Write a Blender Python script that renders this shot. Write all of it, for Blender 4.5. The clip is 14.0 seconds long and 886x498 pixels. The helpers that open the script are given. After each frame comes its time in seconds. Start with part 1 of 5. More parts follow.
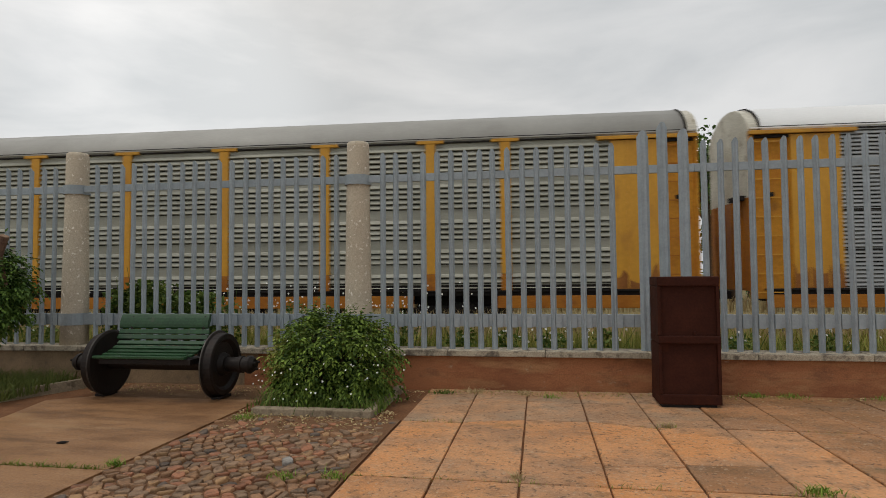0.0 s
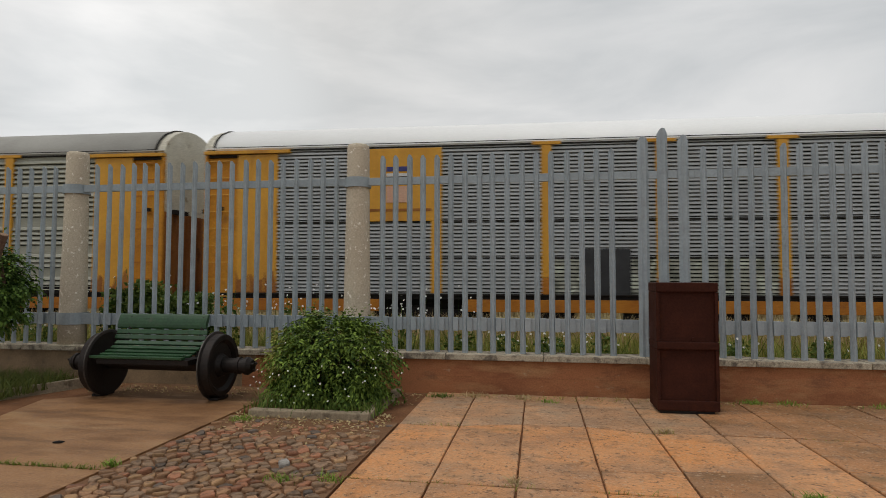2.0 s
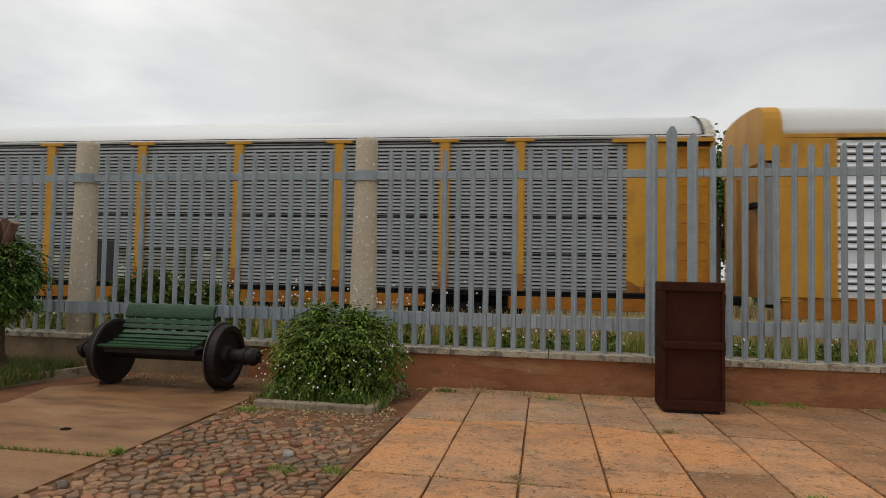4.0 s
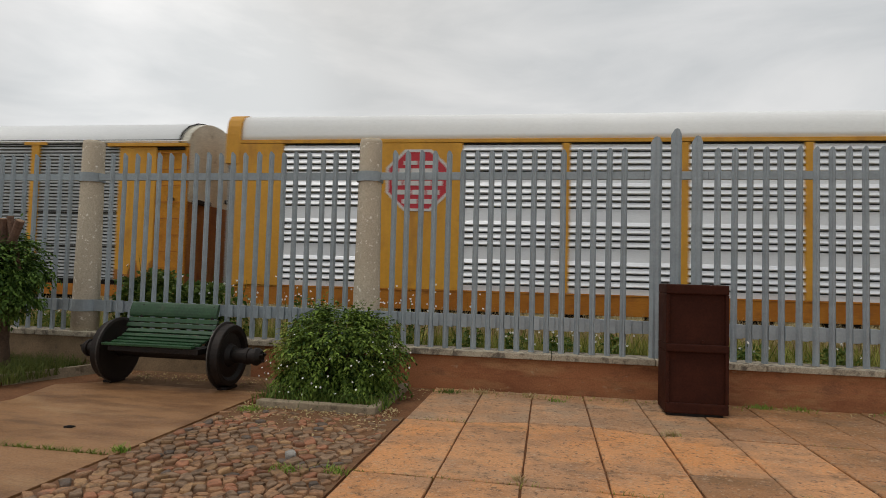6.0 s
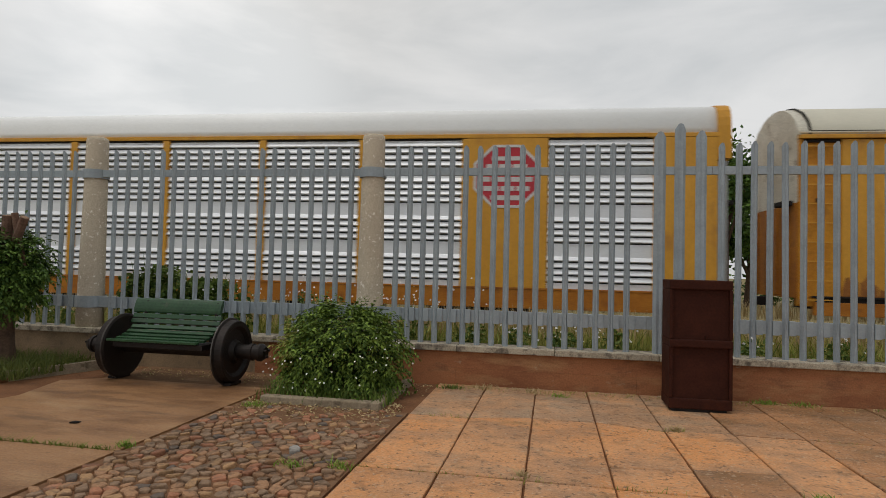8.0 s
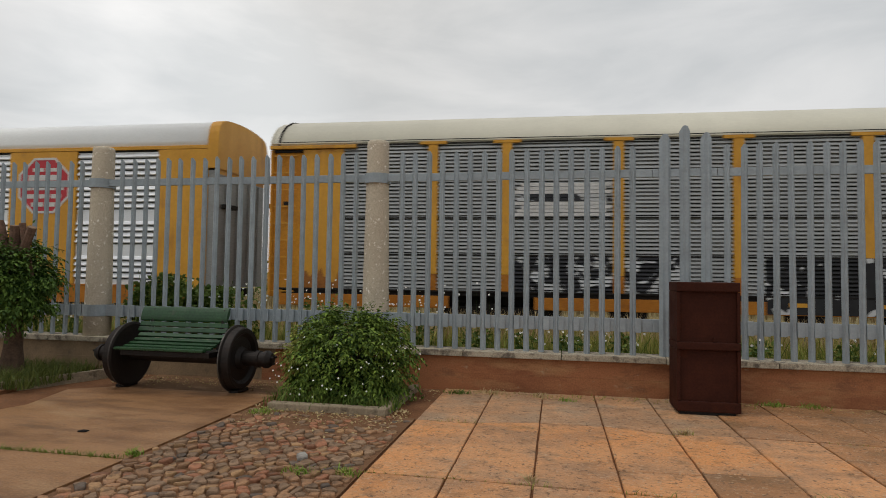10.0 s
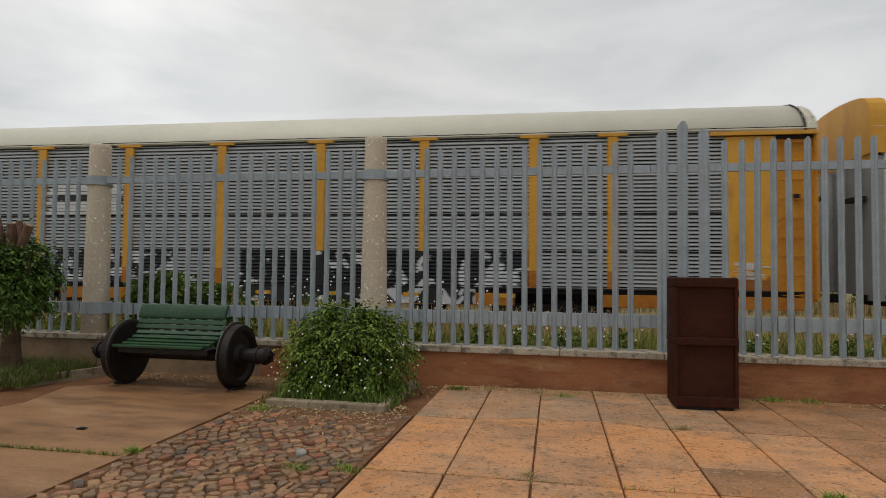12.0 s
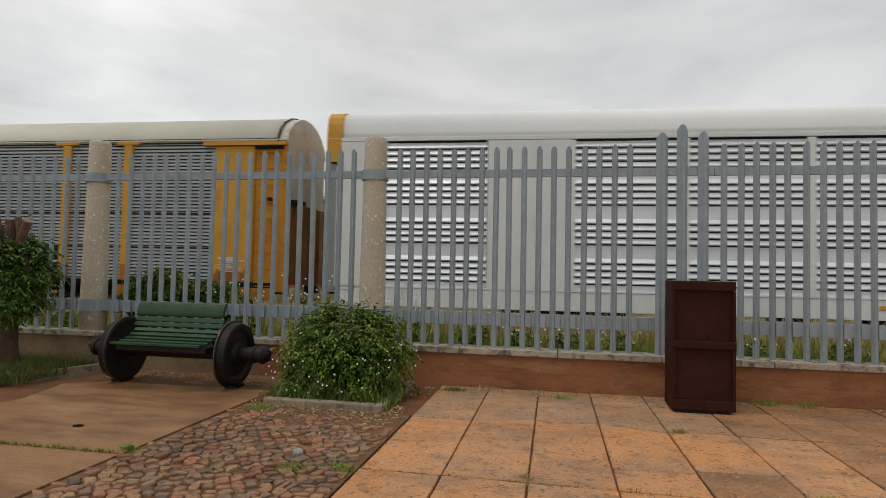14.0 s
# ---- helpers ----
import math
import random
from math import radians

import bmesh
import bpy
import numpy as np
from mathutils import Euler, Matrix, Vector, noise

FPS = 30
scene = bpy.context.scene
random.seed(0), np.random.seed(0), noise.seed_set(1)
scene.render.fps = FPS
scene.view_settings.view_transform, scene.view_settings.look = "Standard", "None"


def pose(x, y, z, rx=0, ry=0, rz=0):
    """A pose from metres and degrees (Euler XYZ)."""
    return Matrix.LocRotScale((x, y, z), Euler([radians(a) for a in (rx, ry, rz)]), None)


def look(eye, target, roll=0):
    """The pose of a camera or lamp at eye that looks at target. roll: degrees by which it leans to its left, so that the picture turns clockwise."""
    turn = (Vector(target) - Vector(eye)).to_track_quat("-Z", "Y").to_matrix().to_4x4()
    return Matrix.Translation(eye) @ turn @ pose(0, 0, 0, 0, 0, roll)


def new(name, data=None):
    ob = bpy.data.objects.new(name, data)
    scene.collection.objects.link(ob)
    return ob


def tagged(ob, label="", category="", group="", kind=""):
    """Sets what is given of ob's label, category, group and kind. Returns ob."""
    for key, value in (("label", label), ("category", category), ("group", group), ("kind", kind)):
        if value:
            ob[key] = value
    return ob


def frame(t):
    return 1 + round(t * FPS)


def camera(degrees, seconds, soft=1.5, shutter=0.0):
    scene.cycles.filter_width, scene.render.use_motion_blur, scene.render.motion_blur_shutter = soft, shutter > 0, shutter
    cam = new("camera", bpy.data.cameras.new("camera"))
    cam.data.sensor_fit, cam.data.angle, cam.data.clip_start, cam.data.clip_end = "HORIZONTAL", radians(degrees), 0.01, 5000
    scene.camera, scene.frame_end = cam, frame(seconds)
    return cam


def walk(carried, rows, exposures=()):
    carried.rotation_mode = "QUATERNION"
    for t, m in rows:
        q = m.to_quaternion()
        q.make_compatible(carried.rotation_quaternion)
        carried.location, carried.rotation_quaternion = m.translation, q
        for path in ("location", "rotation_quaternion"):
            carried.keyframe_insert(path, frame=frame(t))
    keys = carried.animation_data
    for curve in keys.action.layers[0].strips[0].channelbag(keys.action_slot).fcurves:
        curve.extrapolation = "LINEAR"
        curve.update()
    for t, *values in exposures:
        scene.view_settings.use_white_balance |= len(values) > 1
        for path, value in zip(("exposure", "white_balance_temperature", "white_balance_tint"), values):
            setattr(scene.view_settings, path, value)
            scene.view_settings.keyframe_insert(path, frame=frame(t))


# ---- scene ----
cam = camera(73.6, 14.0, soft=0.62, shutter=0.35)
EYE = (0.1514, -7.4045, 1.4159)   # held by a standing viewer who only turns it
AIM = [
    (0, (-0.1659, -5.4318, 1.5049), -0.51),
    (0.5, (-0.1544, -5.4300, 1.5055), -0.22),
    (1, (-0.1550, -5.4303, 1.5107), 0.20),
    (1.5, (-0.1571, -5.4308, 1.5144), -0.04),
    (2, (-0.1633, -5.4319, 1.5161), 0.12),
    (2.5, (-0.1620, -5.4332, 1.5423), 0.05),
    (3, (-0.1603, -5.4319, 1.5250), 0.49),
    (3.5, (-0.1779, -5.4335, 1.4997), 0.89),
    (6, (-0.1978, -5.4371, 1.5024), 1.54),
    (6.5, (-0.2204, -5.4402, 1.4750), 1.79),
    (7, (-0.2278, -5.4420, 1.4871), 1.84),
    (7.5, (-0.2253, -5.4420, 1.4983), 1.67),
    (8, (-0.2082, -5.4384, 1.4881), 1.44),
    (8.2, (-0.2197, -5.4411, 1.5020), 1.29),
    (10.5, (-0.2273, -5.4427, 1.5065), 0.38),
    (11, (-0.2305, -5.4437, 1.5148), -0.39),
    (11.5, (-0.1991, -5.4383, 1.5236), -0.05),
    (12, (-0.2191, -5.4406, 1.4923), 0.60),
    (12.5, (-0.2360, -5.4453, 1.5231), 0.79),
    (13, (-0.2197, -5.4410, 1.5001), 1.33),
    (13.5, (-0.2353, -5.4447, 1.5155), 1.20),
    (14, (-0.2154, -5.4399, 1.4947), 1.21),
]
walk(cam, [(t, look(EYE, target, roll)) for t, target, roll in AIM])

# ---- world, sun, exposure ----
scene.view_settings.exposure = 0.0
world = bpy.data.worlds.new("overcast_sky")
scene.world = world
world.use_nodes = True


def sky_nodes():
    nt = world.node_tree
    nt.nodes.clear()
    out = nt.nodes.new("ShaderNodeOutputWorld")
    bg = nt.nodes.new("ShaderNodeBackground")
    sky = nt.nodes.new("ShaderNodeTexSky")
    sky.sky_type = "NISHITA"
    sky.sun_disc = False
    sky.sun_elevation, sky.sun_rotation = radians(38), radians(-22)
    sky.dust_density = 3.0
    tc = nt.nodes.new("ShaderNodeTexCoord")
    mp = nt.nodes.new("ShaderNodeMapping")
    mp.inputs["Scale"].default_value = (1.0, 1.0, 3.6)
    mp.inputs["Location"].default_value = (0.35, 0.1, 0.55)
    n1 = nt.nodes.new("ShaderNodeTexNoise")
    n1.inputs["Scale"].default_value, n1.inputs["Detail"].default_value = 2.3, 7
    n1.inputs["Roughness"].default_value = 0.52
    n1.inputs["Distortion"].default_value = 0.35
    ramp = nt.nodes.new("ShaderNodeValToRGB")
    ramp.color_ramp.elements[0].position, ramp.color_ramp.elements[0].color = 0.36, (0.495, 0.515, 0.525, 1)
    ramp.color_ramp.elements[1].position, ramp.color_ramp.elements[1].color = 0.66, (0.705, 0.705, 0.70, 1)
    # the sun's glow behind the cloud
    dot = nt.nodes.new("ShaderNodeVectorMath")
    dot.operation = "DOT_PRODUCT"
    dot.inputs[1].default_value = Vector((-0.55, 0.81, 0.245)).normalized()
    nt.links.new(tc.outputs["Generated"], dot.inputs[0])
    glow = nt.nodes.new("ShaderNodeMapRange")
    glow.interpolation_type = "SMOOTHERSTEP"
    glow.inputs["From Min"].default_value, glow.inputs["From Max"].default_value = 0.955, 1.0
    glow.inputs["To Max"].default_value = 0.24
    nt.links.new(dot.outputs["Value"], glow.inputs["Value"])
    nt.links.new(tc.outputs["Generated"], mp.inputs["Vector"])
    nt.links.new(mp.outputs["Vector"], n1.inputs["Vector"])
    nt.links.new(n1.outputs["Fac"], ramp.inputs["Fac"])
    add = nt.nodes.new("ShaderNodeMix")
    add.data_type, add.blend_type = "RGBA", "MULTIPLY"
    add.inputs["Factor"].default_value = 1.0
    lift = nt.nodes.new("ShaderNodeMath")
    lift.inputs[1].default_value = 1.0
    nt.links.new(glow.outputs["Result"], lift.inputs[0])
    nt.links.new(ramp.outputs["Color"], add.inputs["A"])
    nt.links.new(lift.outputs["Value"], add.inputs["B"])
    # a little clear sky shines through the cloud
    mix = nt.nodes.new("ShaderNodeMix")
    mix.data_type, mix.blend_type = "RGBA", "ADD"
    mix.inputs["Factor"].default_value = 0.006
    nt.links.new(add.outputs["Result"], mix.inputs["A"])
    nt.links.new(sky.outputs["Color"], mix.inputs["B"])
    nt.links.new(mix.outputs["Result"], bg.inputs["Color"])
    bg.inputs["Strength"].default_value = 1.0
    nt.links.new(bg.outputs["Background"], out.inputs["Surface"])


sky_nodes()
sun = new("sun", bpy.data.lights.new("sun", "SUN"))
sun.data.energy, sun.data.angle, sun.data.color = 0.95, radians(30), (1.0, 0.95, 0.88)
sun.matrix_world = look((-3, -3.6, 12), (0, 0, 0))


# ---- materials ----
def paint(name, c1, c2, scale=3.0, rough=0.6, metal=0.0, bump=0.15, fine=70.0, vary=0.0, stretch=(1, 1, 1),
          spots=None, spot_scale=6.0, spot_cut=(0.58, 0.7), dark=0.25):
    """Two-scale noise colour with fine grain, optional spots (rust, dirt), fine relief and a per-object tint."""
    m = bpy.data.materials.new(name)
    m.use_nodes = True
    nt = m.node_tree
    b = nt.nodes["Principled BSDF"]
    b.inputs["Roughness"].default_value, b.inputs["Metallic"].default_value = rough, metal
    b.inputs["Specular IOR Level"].default_value = 0.15 if rough > 0.58 else 0.4
    tc = nt.nodes.new("ShaderNodeTexCoord")
    info = nt.nodes.new("ShaderNodeObjectInfo")
    off = nt.nodes.new("ShaderNodeVectorMath")
    off.operation = "MULTIPLY_ADD"
    off.inputs[0].default_value = stretch
    comb = nt.nodes.new("ShaderNodeCombineXYZ")
    k = nt.nodes.new("ShaderNodeMath")
    k.operation = "MULTIPLY"
    k.inputs[1].default_value = 37.0 if vary else 0.0
    nt.links.new(info.outputs["Random"], k.inputs[0])
    for ax in "XYZ":
        nt.links.new(k.outputs[0], comb.inputs[ax])
    nt.links.new(tc.outputs["Object"], off.inputs[1])
    nt.links.new(comb.outputs[0], off.inputs[2])

    def noise_node(s, detail=4, rg=0.6):
        n = nt.nodes.new("ShaderNodeTexNoise")
        n.inputs["Scale"].default_value, n.inputs["Detail"].default_value = s, detail
        n.inputs["Roughness"].default_value = rg
        nt.links.new(off.outputs[0], n.inputs["Vector"])
        return n

    def mixer(kind, a, bb, fac):
        mx = nt.nodes.new("ShaderNodeMix")
        mx.data_type, mx.blend_type = "RGBA", kind
        for sock, v in (("A", a), ("B", bb), ("Factor", fac)):
            if hasattr(v, "is_linked"):
                nt.links.new(v, mx.inputs[sock])
            elif sock == "Factor":
                mx.inputs[sock].default_value = v
            else:
                mx.inputs[sock].default_value = (*v, 1)
        return mx.outputs["Result"]

    def cut(sock, lo, hi, t0=0.0, t1=1.0):
        r = nt.nodes.new("ShaderNodeMapRange")
        for nm, v in (("From Min", lo), ("From Max", hi), ("To Min", t0), ("To Max", t1)):
            r.inputs[nm].default_value = v
        nt.links.new(sock, r.inputs["Value"])
        return r.outputs["Result"]

    big, grain = noise_node(scale), noise_node(fine, 3)
    col = mixer("MIX", c1, c2, cut(big.outputs["Fac"], 0.35, 0.65))
    g = cut(grain.outputs["Fac"], 0.3, 0.7, 1 - dark, 1 + dark * 0.6)
    col = mixer("MULTIPLY", col, g, 1.0)
    if spots:
        col = mixer("MIX", col, spots, cut(noise_node(spot_scale, 6, 0.65).outputs["Fac"], *spot_cut))
    if vary:
        col = mixer("MULTIPLY", col, cut(info.outputs["Random"], 0, 1, 1 - vary, 1 + vary), 1.0)
    nt.links.new(col, b.inputs["Base Color"])
    if bump:
        bp = nt.nodes.new("ShaderNodeBump")
        bp.inputs["Strength"].default_value, bp.inputs["Distance"].default_value = bump, 0.01
        nt.links.new(grain.outputs["Fac"], bp.inputs["Height"])
        nt.links.new(bp.outputs[0], b.inputs["Normal"])
    nt.links.new(cut(big.outputs["Fac"], 0.3, 0.7, rough - 0.08, min(1, rough + 0.08)), b.inputs["Roughness"])
    return m


def layered(name, base, layers, rough=0.8, bump=0.4, grain=60.0, vary=0.0, wet=None):
    """A base colour under layers of (colour, (x, y, z) scale, detail, low, high, strength); each is a stain with its own noise."""
    m = bpy.data.materials.new(name)
    m.use_nodes = True
    nt = m.node_tree
    b = nt.nodes["Principled BSDF"]
    b.inputs["Specular IOR Level"].default_value = 0.3
    tc = nt.nodes.new("ShaderNodeTexCoord")
    info = nt.nodes.new("ShaderNodeObjectInfo")

    def field(scale, detail, shift):
        mp = nt.nodes.new("ShaderNodeMapping")
        mp.inputs["Scale"].default_value = scale
        mp.inputs["Location"].default_value = (shift * 3.7, shift * 1.9, shift * 2.3)
        nt.links.new(tc.outputs["Object"], mp.inputs["Vector"])
        n = nt.nodes.new("ShaderNodeTexNoise")
        n.inputs["Scale"].default_value, n.inputs["Detail"].default_value, n.inputs["Roughness"].default_value = 1.0, detail, 0.62
        nt.links.new(mp.outputs["Vector"], n.inputs["Vector"])
        return n.outputs["Fac"]

    def ranged(sock, lo, hi, t0, t1):
        r = nt.nodes.new("ShaderNodeMapRange")
        for nm, v in (("From Min", lo), ("From Max", hi), ("To Min", t0), ("To Max", t1)):
            r.inputs[nm].default_value = v
        nt.links.new(sock, r.inputs["Value"])
        return r.outputs["Result"]

    col = None
    for i, (c, scale, detail, lo, hi, strength) in enumerate(layers):
        mx = nt.nodes.new("ShaderNodeMix")
        mx.data_type = "RGBA"
        if col is None:
            mx.inputs["A"].default_value = (*base, 1)
        else:
            nt.links.new(col, mx.inputs["A"])
        mx.inputs["B"].default_value = (*c, 1)
        nt.links.new(ranged(field(scale, detail, i + 1.0), lo, hi, 0.0, strength), mx.inputs["Factor"])
        col = mx.outputs["Result"]
    fine = field((grain, grain, grain), 4, 9.0)
    tints = [ranged(fine, 0.3, 0.7, 0.78, 1.16)]
    if vary:
        tints.append(ranged(info.outputs["Random"], 0, 1, 1 - vary, 1 + vary))
    for t in tints:
        mx = nt.nodes.new("ShaderNodeMix")
        mx.data_type, mx.blend_type = "RGBA", "MULTIPLY"
        mx.inputs["Factor"].default_value = 1.0
        nt.links.new(col, mx.inputs["A"])
        nt.links.new(t, mx.inputs["B"])
        col = mx.outputs["Result"]
    nt.links.new(col, b.inputs["Base Color"])
    bp = nt.nodes.new("ShaderNodeBump")
    bp.inputs["Strength"].default_value, bp.inputs["Distance"].default_value = bump, 0.008
    nt.links.new(fine, bp.inputs["Height"])
    nt.links.new(bp.outputs[0], b.inputs["Normal"])
    b.inputs["Roughness"].default_value = rough
    if wet:
        nt.links.new(ranged(field((1.1, 1.6, 1.1), 4, 5.0), 0.4, 0.62, rough, wet), b.inputs["Roughness"])
    return m


def leaf_paint(name, c1, c2):
    """Foliage: a tint for each island of the mesh."""
    m = bpy.data.materials.new(name)
    m.use_nodes = True
    nt = m.node_tree
    b = nt.nodes["Principled BSDF"]
    geo = nt.nodes.new("ShaderNodeNewGeometry")
    mx = nt.nodes.new("ShaderNodeMix")
    mx.data_type = "RGBA"
    mx.inputs["A"].default_value, mx.inputs["B"].default_value = (*c1, 1), (*c2, 1)
    nt.links.new(geo.outputs["Random Per Island"], mx.inputs["Factor"])
    nt.links.new(mx.outputs["Result"], b.inputs["Base Color"])
    b.inputs["Roughness"].default_value = 0.6
    b.inputs["Specular IOR Level"].default_value = 0.2
    return m


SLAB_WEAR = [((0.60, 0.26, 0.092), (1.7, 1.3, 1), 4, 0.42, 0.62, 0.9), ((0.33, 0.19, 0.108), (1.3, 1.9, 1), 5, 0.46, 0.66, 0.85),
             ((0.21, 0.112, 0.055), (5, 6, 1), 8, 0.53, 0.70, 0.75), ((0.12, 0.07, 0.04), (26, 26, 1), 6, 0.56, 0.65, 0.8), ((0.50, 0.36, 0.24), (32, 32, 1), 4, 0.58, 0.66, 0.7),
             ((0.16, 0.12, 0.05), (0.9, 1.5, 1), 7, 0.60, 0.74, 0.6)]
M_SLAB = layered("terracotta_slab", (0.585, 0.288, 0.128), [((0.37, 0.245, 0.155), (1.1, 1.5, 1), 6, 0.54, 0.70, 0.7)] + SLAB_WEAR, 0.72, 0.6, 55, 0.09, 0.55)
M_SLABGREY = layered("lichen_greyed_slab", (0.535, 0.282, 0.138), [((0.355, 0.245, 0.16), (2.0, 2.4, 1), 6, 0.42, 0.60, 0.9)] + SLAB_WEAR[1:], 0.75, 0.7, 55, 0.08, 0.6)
M_SLABDAMP = layered("damp_stained_slab", (0.43, 0.205, 0.088), [((0.20, 0.105, 0.045), (0.8, 1.3, 1), 6, 0.42, 0.62, 0.9)] + SLAB_WEAR[1:], 0.7, 0.6, 55, 0.08, 0.5)
M_SOIL = paint("red_soil", (0.15, 0.068, 0.032), (0.22, 0.105, 0.052), 2.5, 0.95, bump=0.8, fine=40, spots=(0.10, 0.055, 0.035))
M_DIRT = paint("dry_dirt", (0.42, 0.20, 0.095), (0.33, 0.165, 0.085), 1.5, 0.95, bump=0.6, fine=30, spots=(0.16, 0.09, 0.05), spot_scale=2)
PATH_WEAR = [((0.165, 0.078, 0.033), (0.8, 1.7, 1), 7, 0.45, 0.60, 0.85), ((0.39, 0.24, 0.122), (1.0, 3.2, 1), 6, 0.54, 0.72, 0.8),
             ((0.12, 0.065, 0.033), (0.8, 3.6, 1), 7, 0.54, 0.72, 0.75), ((0.12, 0.075, 0.04), (9, 20, 1), 5, 0.62, 0.72, 0.55)]
M_PATH = layered("worn_concrete", (0.31, 0.163, 0.075), PATH_WEAR, 0.62, 0.35, 50, 0.0, 0.45)
M_APRON = layered("soil_stained_concrete", (0.20, 0.105, 0.05), [((0.15, 0.078, 0.038), (1.6, 5, 1), 6, 0.42, 0.62, 0.9), ((0.33, 0.205, 0.11), (3, 9, 1), 6, 0.56, 0.7, 0.7)], 0.75, 0.6, 45)
STONE_WEAR = [((0.11, 0.066, 0.04), (16, 16, 16), 7, 0.48, 0.64, 0.8), ((0.36, 0.225, 0.13), (14, 14, 14), 5, 0.58, 0.74, 0.5)]
M_STONES = [layered(n, c, STONE_WEAR, 0.68, 0.6, 50, 0.28) for n, c in (
    ("brown_cobble_stone", (0.275, 0.148, 0.076)), ("grey_brown_cobble_stone", (0.225, 0.142, 0.086)), ("red_cobble_stone", (0.275, 0.118, 0.062)),
    ("tan_cobble_stone", (0.315, 0.182, 0.088)), ("dark_cobble_stone", (0.115, 0.088, 0.07)))]
M_GROUT = layered("packed_sandy_soil", (0.17, 0.082, 0.038), [((0.15, 0.078, 0.038), (2.5, 2.5, 2), 6, 0.45, 0.65, 0.9), ((0.24, 0.145, 0.078), (6, 6, 4), 5, 0.56, 0.7, 0.7)], 0.9, 0.8, 45)
M_PALESTONE = paint("pale_pebble", (0.33, 0.305, 0.275), (0.24, 0.215, 0.19), 12, 0.75, vary=0.1)
M_WALL = layered("terracotta_wall", (0.33, 0.135, 0.06), [((0.22, 0.082, 0.037), (0.9, 1, 3.0), 5, 0.45, 0.62, 0.9), ((0.41, 0.215, 0.10), (1.3, 1, 6), 6, 0.52, 0.7, 0.8),
                 ((0.15, 0.072, 0.04), (3.5, 3, 7), 6, 0.56, 0.74, 0.7), ((0.40, 0.30, 0.19), (7, 4, 12), 5, 0.64, 0.74, 0.6)], 0.85, 0.4, 55, 0.05)
M_WALLGREY = paint("weathered_render", (0.30, 0.21, 0.125), (0.22, 0.155, 0.095), 3, 0.9, bump=0.3, fine=50, spots=(0.14, 0.11, 0.08))
M_COPING = paint("coping_concrete", (0.43, 0.375, 0.285), (0.34, 0.295, 0.225), 4, 0.85, bump=0.3, fine=60, vary=0.08,
                 spots=(0.12, 0.10, 0.08), spot_scale=8, spot_cut=(0.49, 0.64), dark=0.35)
M_POST = paint("exposed_aggregate", (0.56, 0.485, 0.375), (0.49, 0.42, 0.325), 3, 0.9, bump=0.5, fine=55,
               spots=(0.80, 0.75, 0.66), spot_scale=17, spot_cut=(0.60, 0.645), dark=0.2)
M_STEEL = paint("galvanised_blue_grey", (0.33, 0.375, 0.405), (0.28, 0.32, 0.345), 5, 0.5, 0.25, bump=0.08, fine=35, vary=0.06, dark=0.08)
M_RUSTBOX = paint("rusty_brown_iron", (0.050, 0.0125, 0.006), (0.030, 0.008, 0.0045), 3, 0.7, 0.0, bump=0.3, fine=40,
                  spots=(0.085, 0.022, 0.009), spot_scale=3, spot_cut=(0.55, 0.8))
M_GREEN = paint("green_paint", (0.018, 0.055, 0.022), (0.027, 0.075, 0.029), 5, 0.35, bump=0.1, fine=40, vary=0.12, spots=(0.05, 0.07, 0.04), spot_scale=8)
M_IRON = paint("black_iron", (0.016, 0.013, 0.012), (0.028, 0.021, 0.018), 6, 0.55, 0.5, bump=0.3, fine=40, spots=(0.035, 0.022, 0.016))
M_FLANGE = paint("worn_iron_edge", (0.12, 0.11, 0.10), (0.06, 0.052, 0.047), 6, 0.45, 0.7, bump=0.2, fine=40)
M_KERB = paint("kerb_concrete", (0.34, 0.275, 0.19), (0.26, 0.205, 0.14), 4, 0.9, bump=0.4, fine=45, spots=(0.13, 0.10, 0.07))
M_LEAF = leaf_paint("bush_leaf", (0.02, 0.05, 0.006), (0.20, 0.29, 0.045))
M_LEAFDARK = leaf_paint("shrub_leaf", (0.022, 0.055, 0.01), (0.125, 0.21, 0.036))
# darker leaf colours that paint the shade inside the crowns
M_LEAFSHADE = leaf_paint("inner_shade_leaf", (0.012, 0.03, 0.006), (0.05, 0.09, 0.016))
M_YOUNG = leaf_paint("young_leaf", (0.14, 0.19, 0.03), (0.30, 0.30, 0.07))
M_WEED = leaf_paint("weed_leaf", (0.045, 0.095, 0.015), (0.17, 0.22, 0.045))
M_GRASS = leaf_paint("grass_blade", (0.15, 0.165, 0.03), (0.34, 0.30, 0.075))
M_GREENGRASS = leaf_paint("green_grass_blade", (0.085, 0.135, 0.018), (0.20, 0.235, 0.04))
M_BEDGRASS = leaf_paint("dull_grass_blade", (0.06, 0.085, 0.016), (0.15, 0.165, 0.038))
M_TUFT = leaf_paint("fresh_grass_blade", (0.13, 0.22, 0.03), (0.27, 0.36, 0.06))
M_STRAW = leaf_paint("dry_grass_blade", (0.36, 0.26, 0.12), (0.50, 0.39, 0.21))
M_PETAL = leaf_paint("white_petal", (0.75, 0.75, 0.70), (0.85, 0.84, 0.80))
M_BARK = paint("bark", (0.12, 0.075, 0.05), (0.075, 0.05, 0.035), 12, 0.95, bump=0.8, fine=50)
M_CUTWOOD = paint("cut_branch", (0.20, 0.12, 0.085), (0.13, 0.08, 0.06), 14, 0.9, bump=0.5, fine=50)
M_CUTEND = paint("sawn_wood", (0.33, 0.225, 0.15), (0.24, 0.155, 0.10), 20, 0.85, bump=0.4, fine=60)
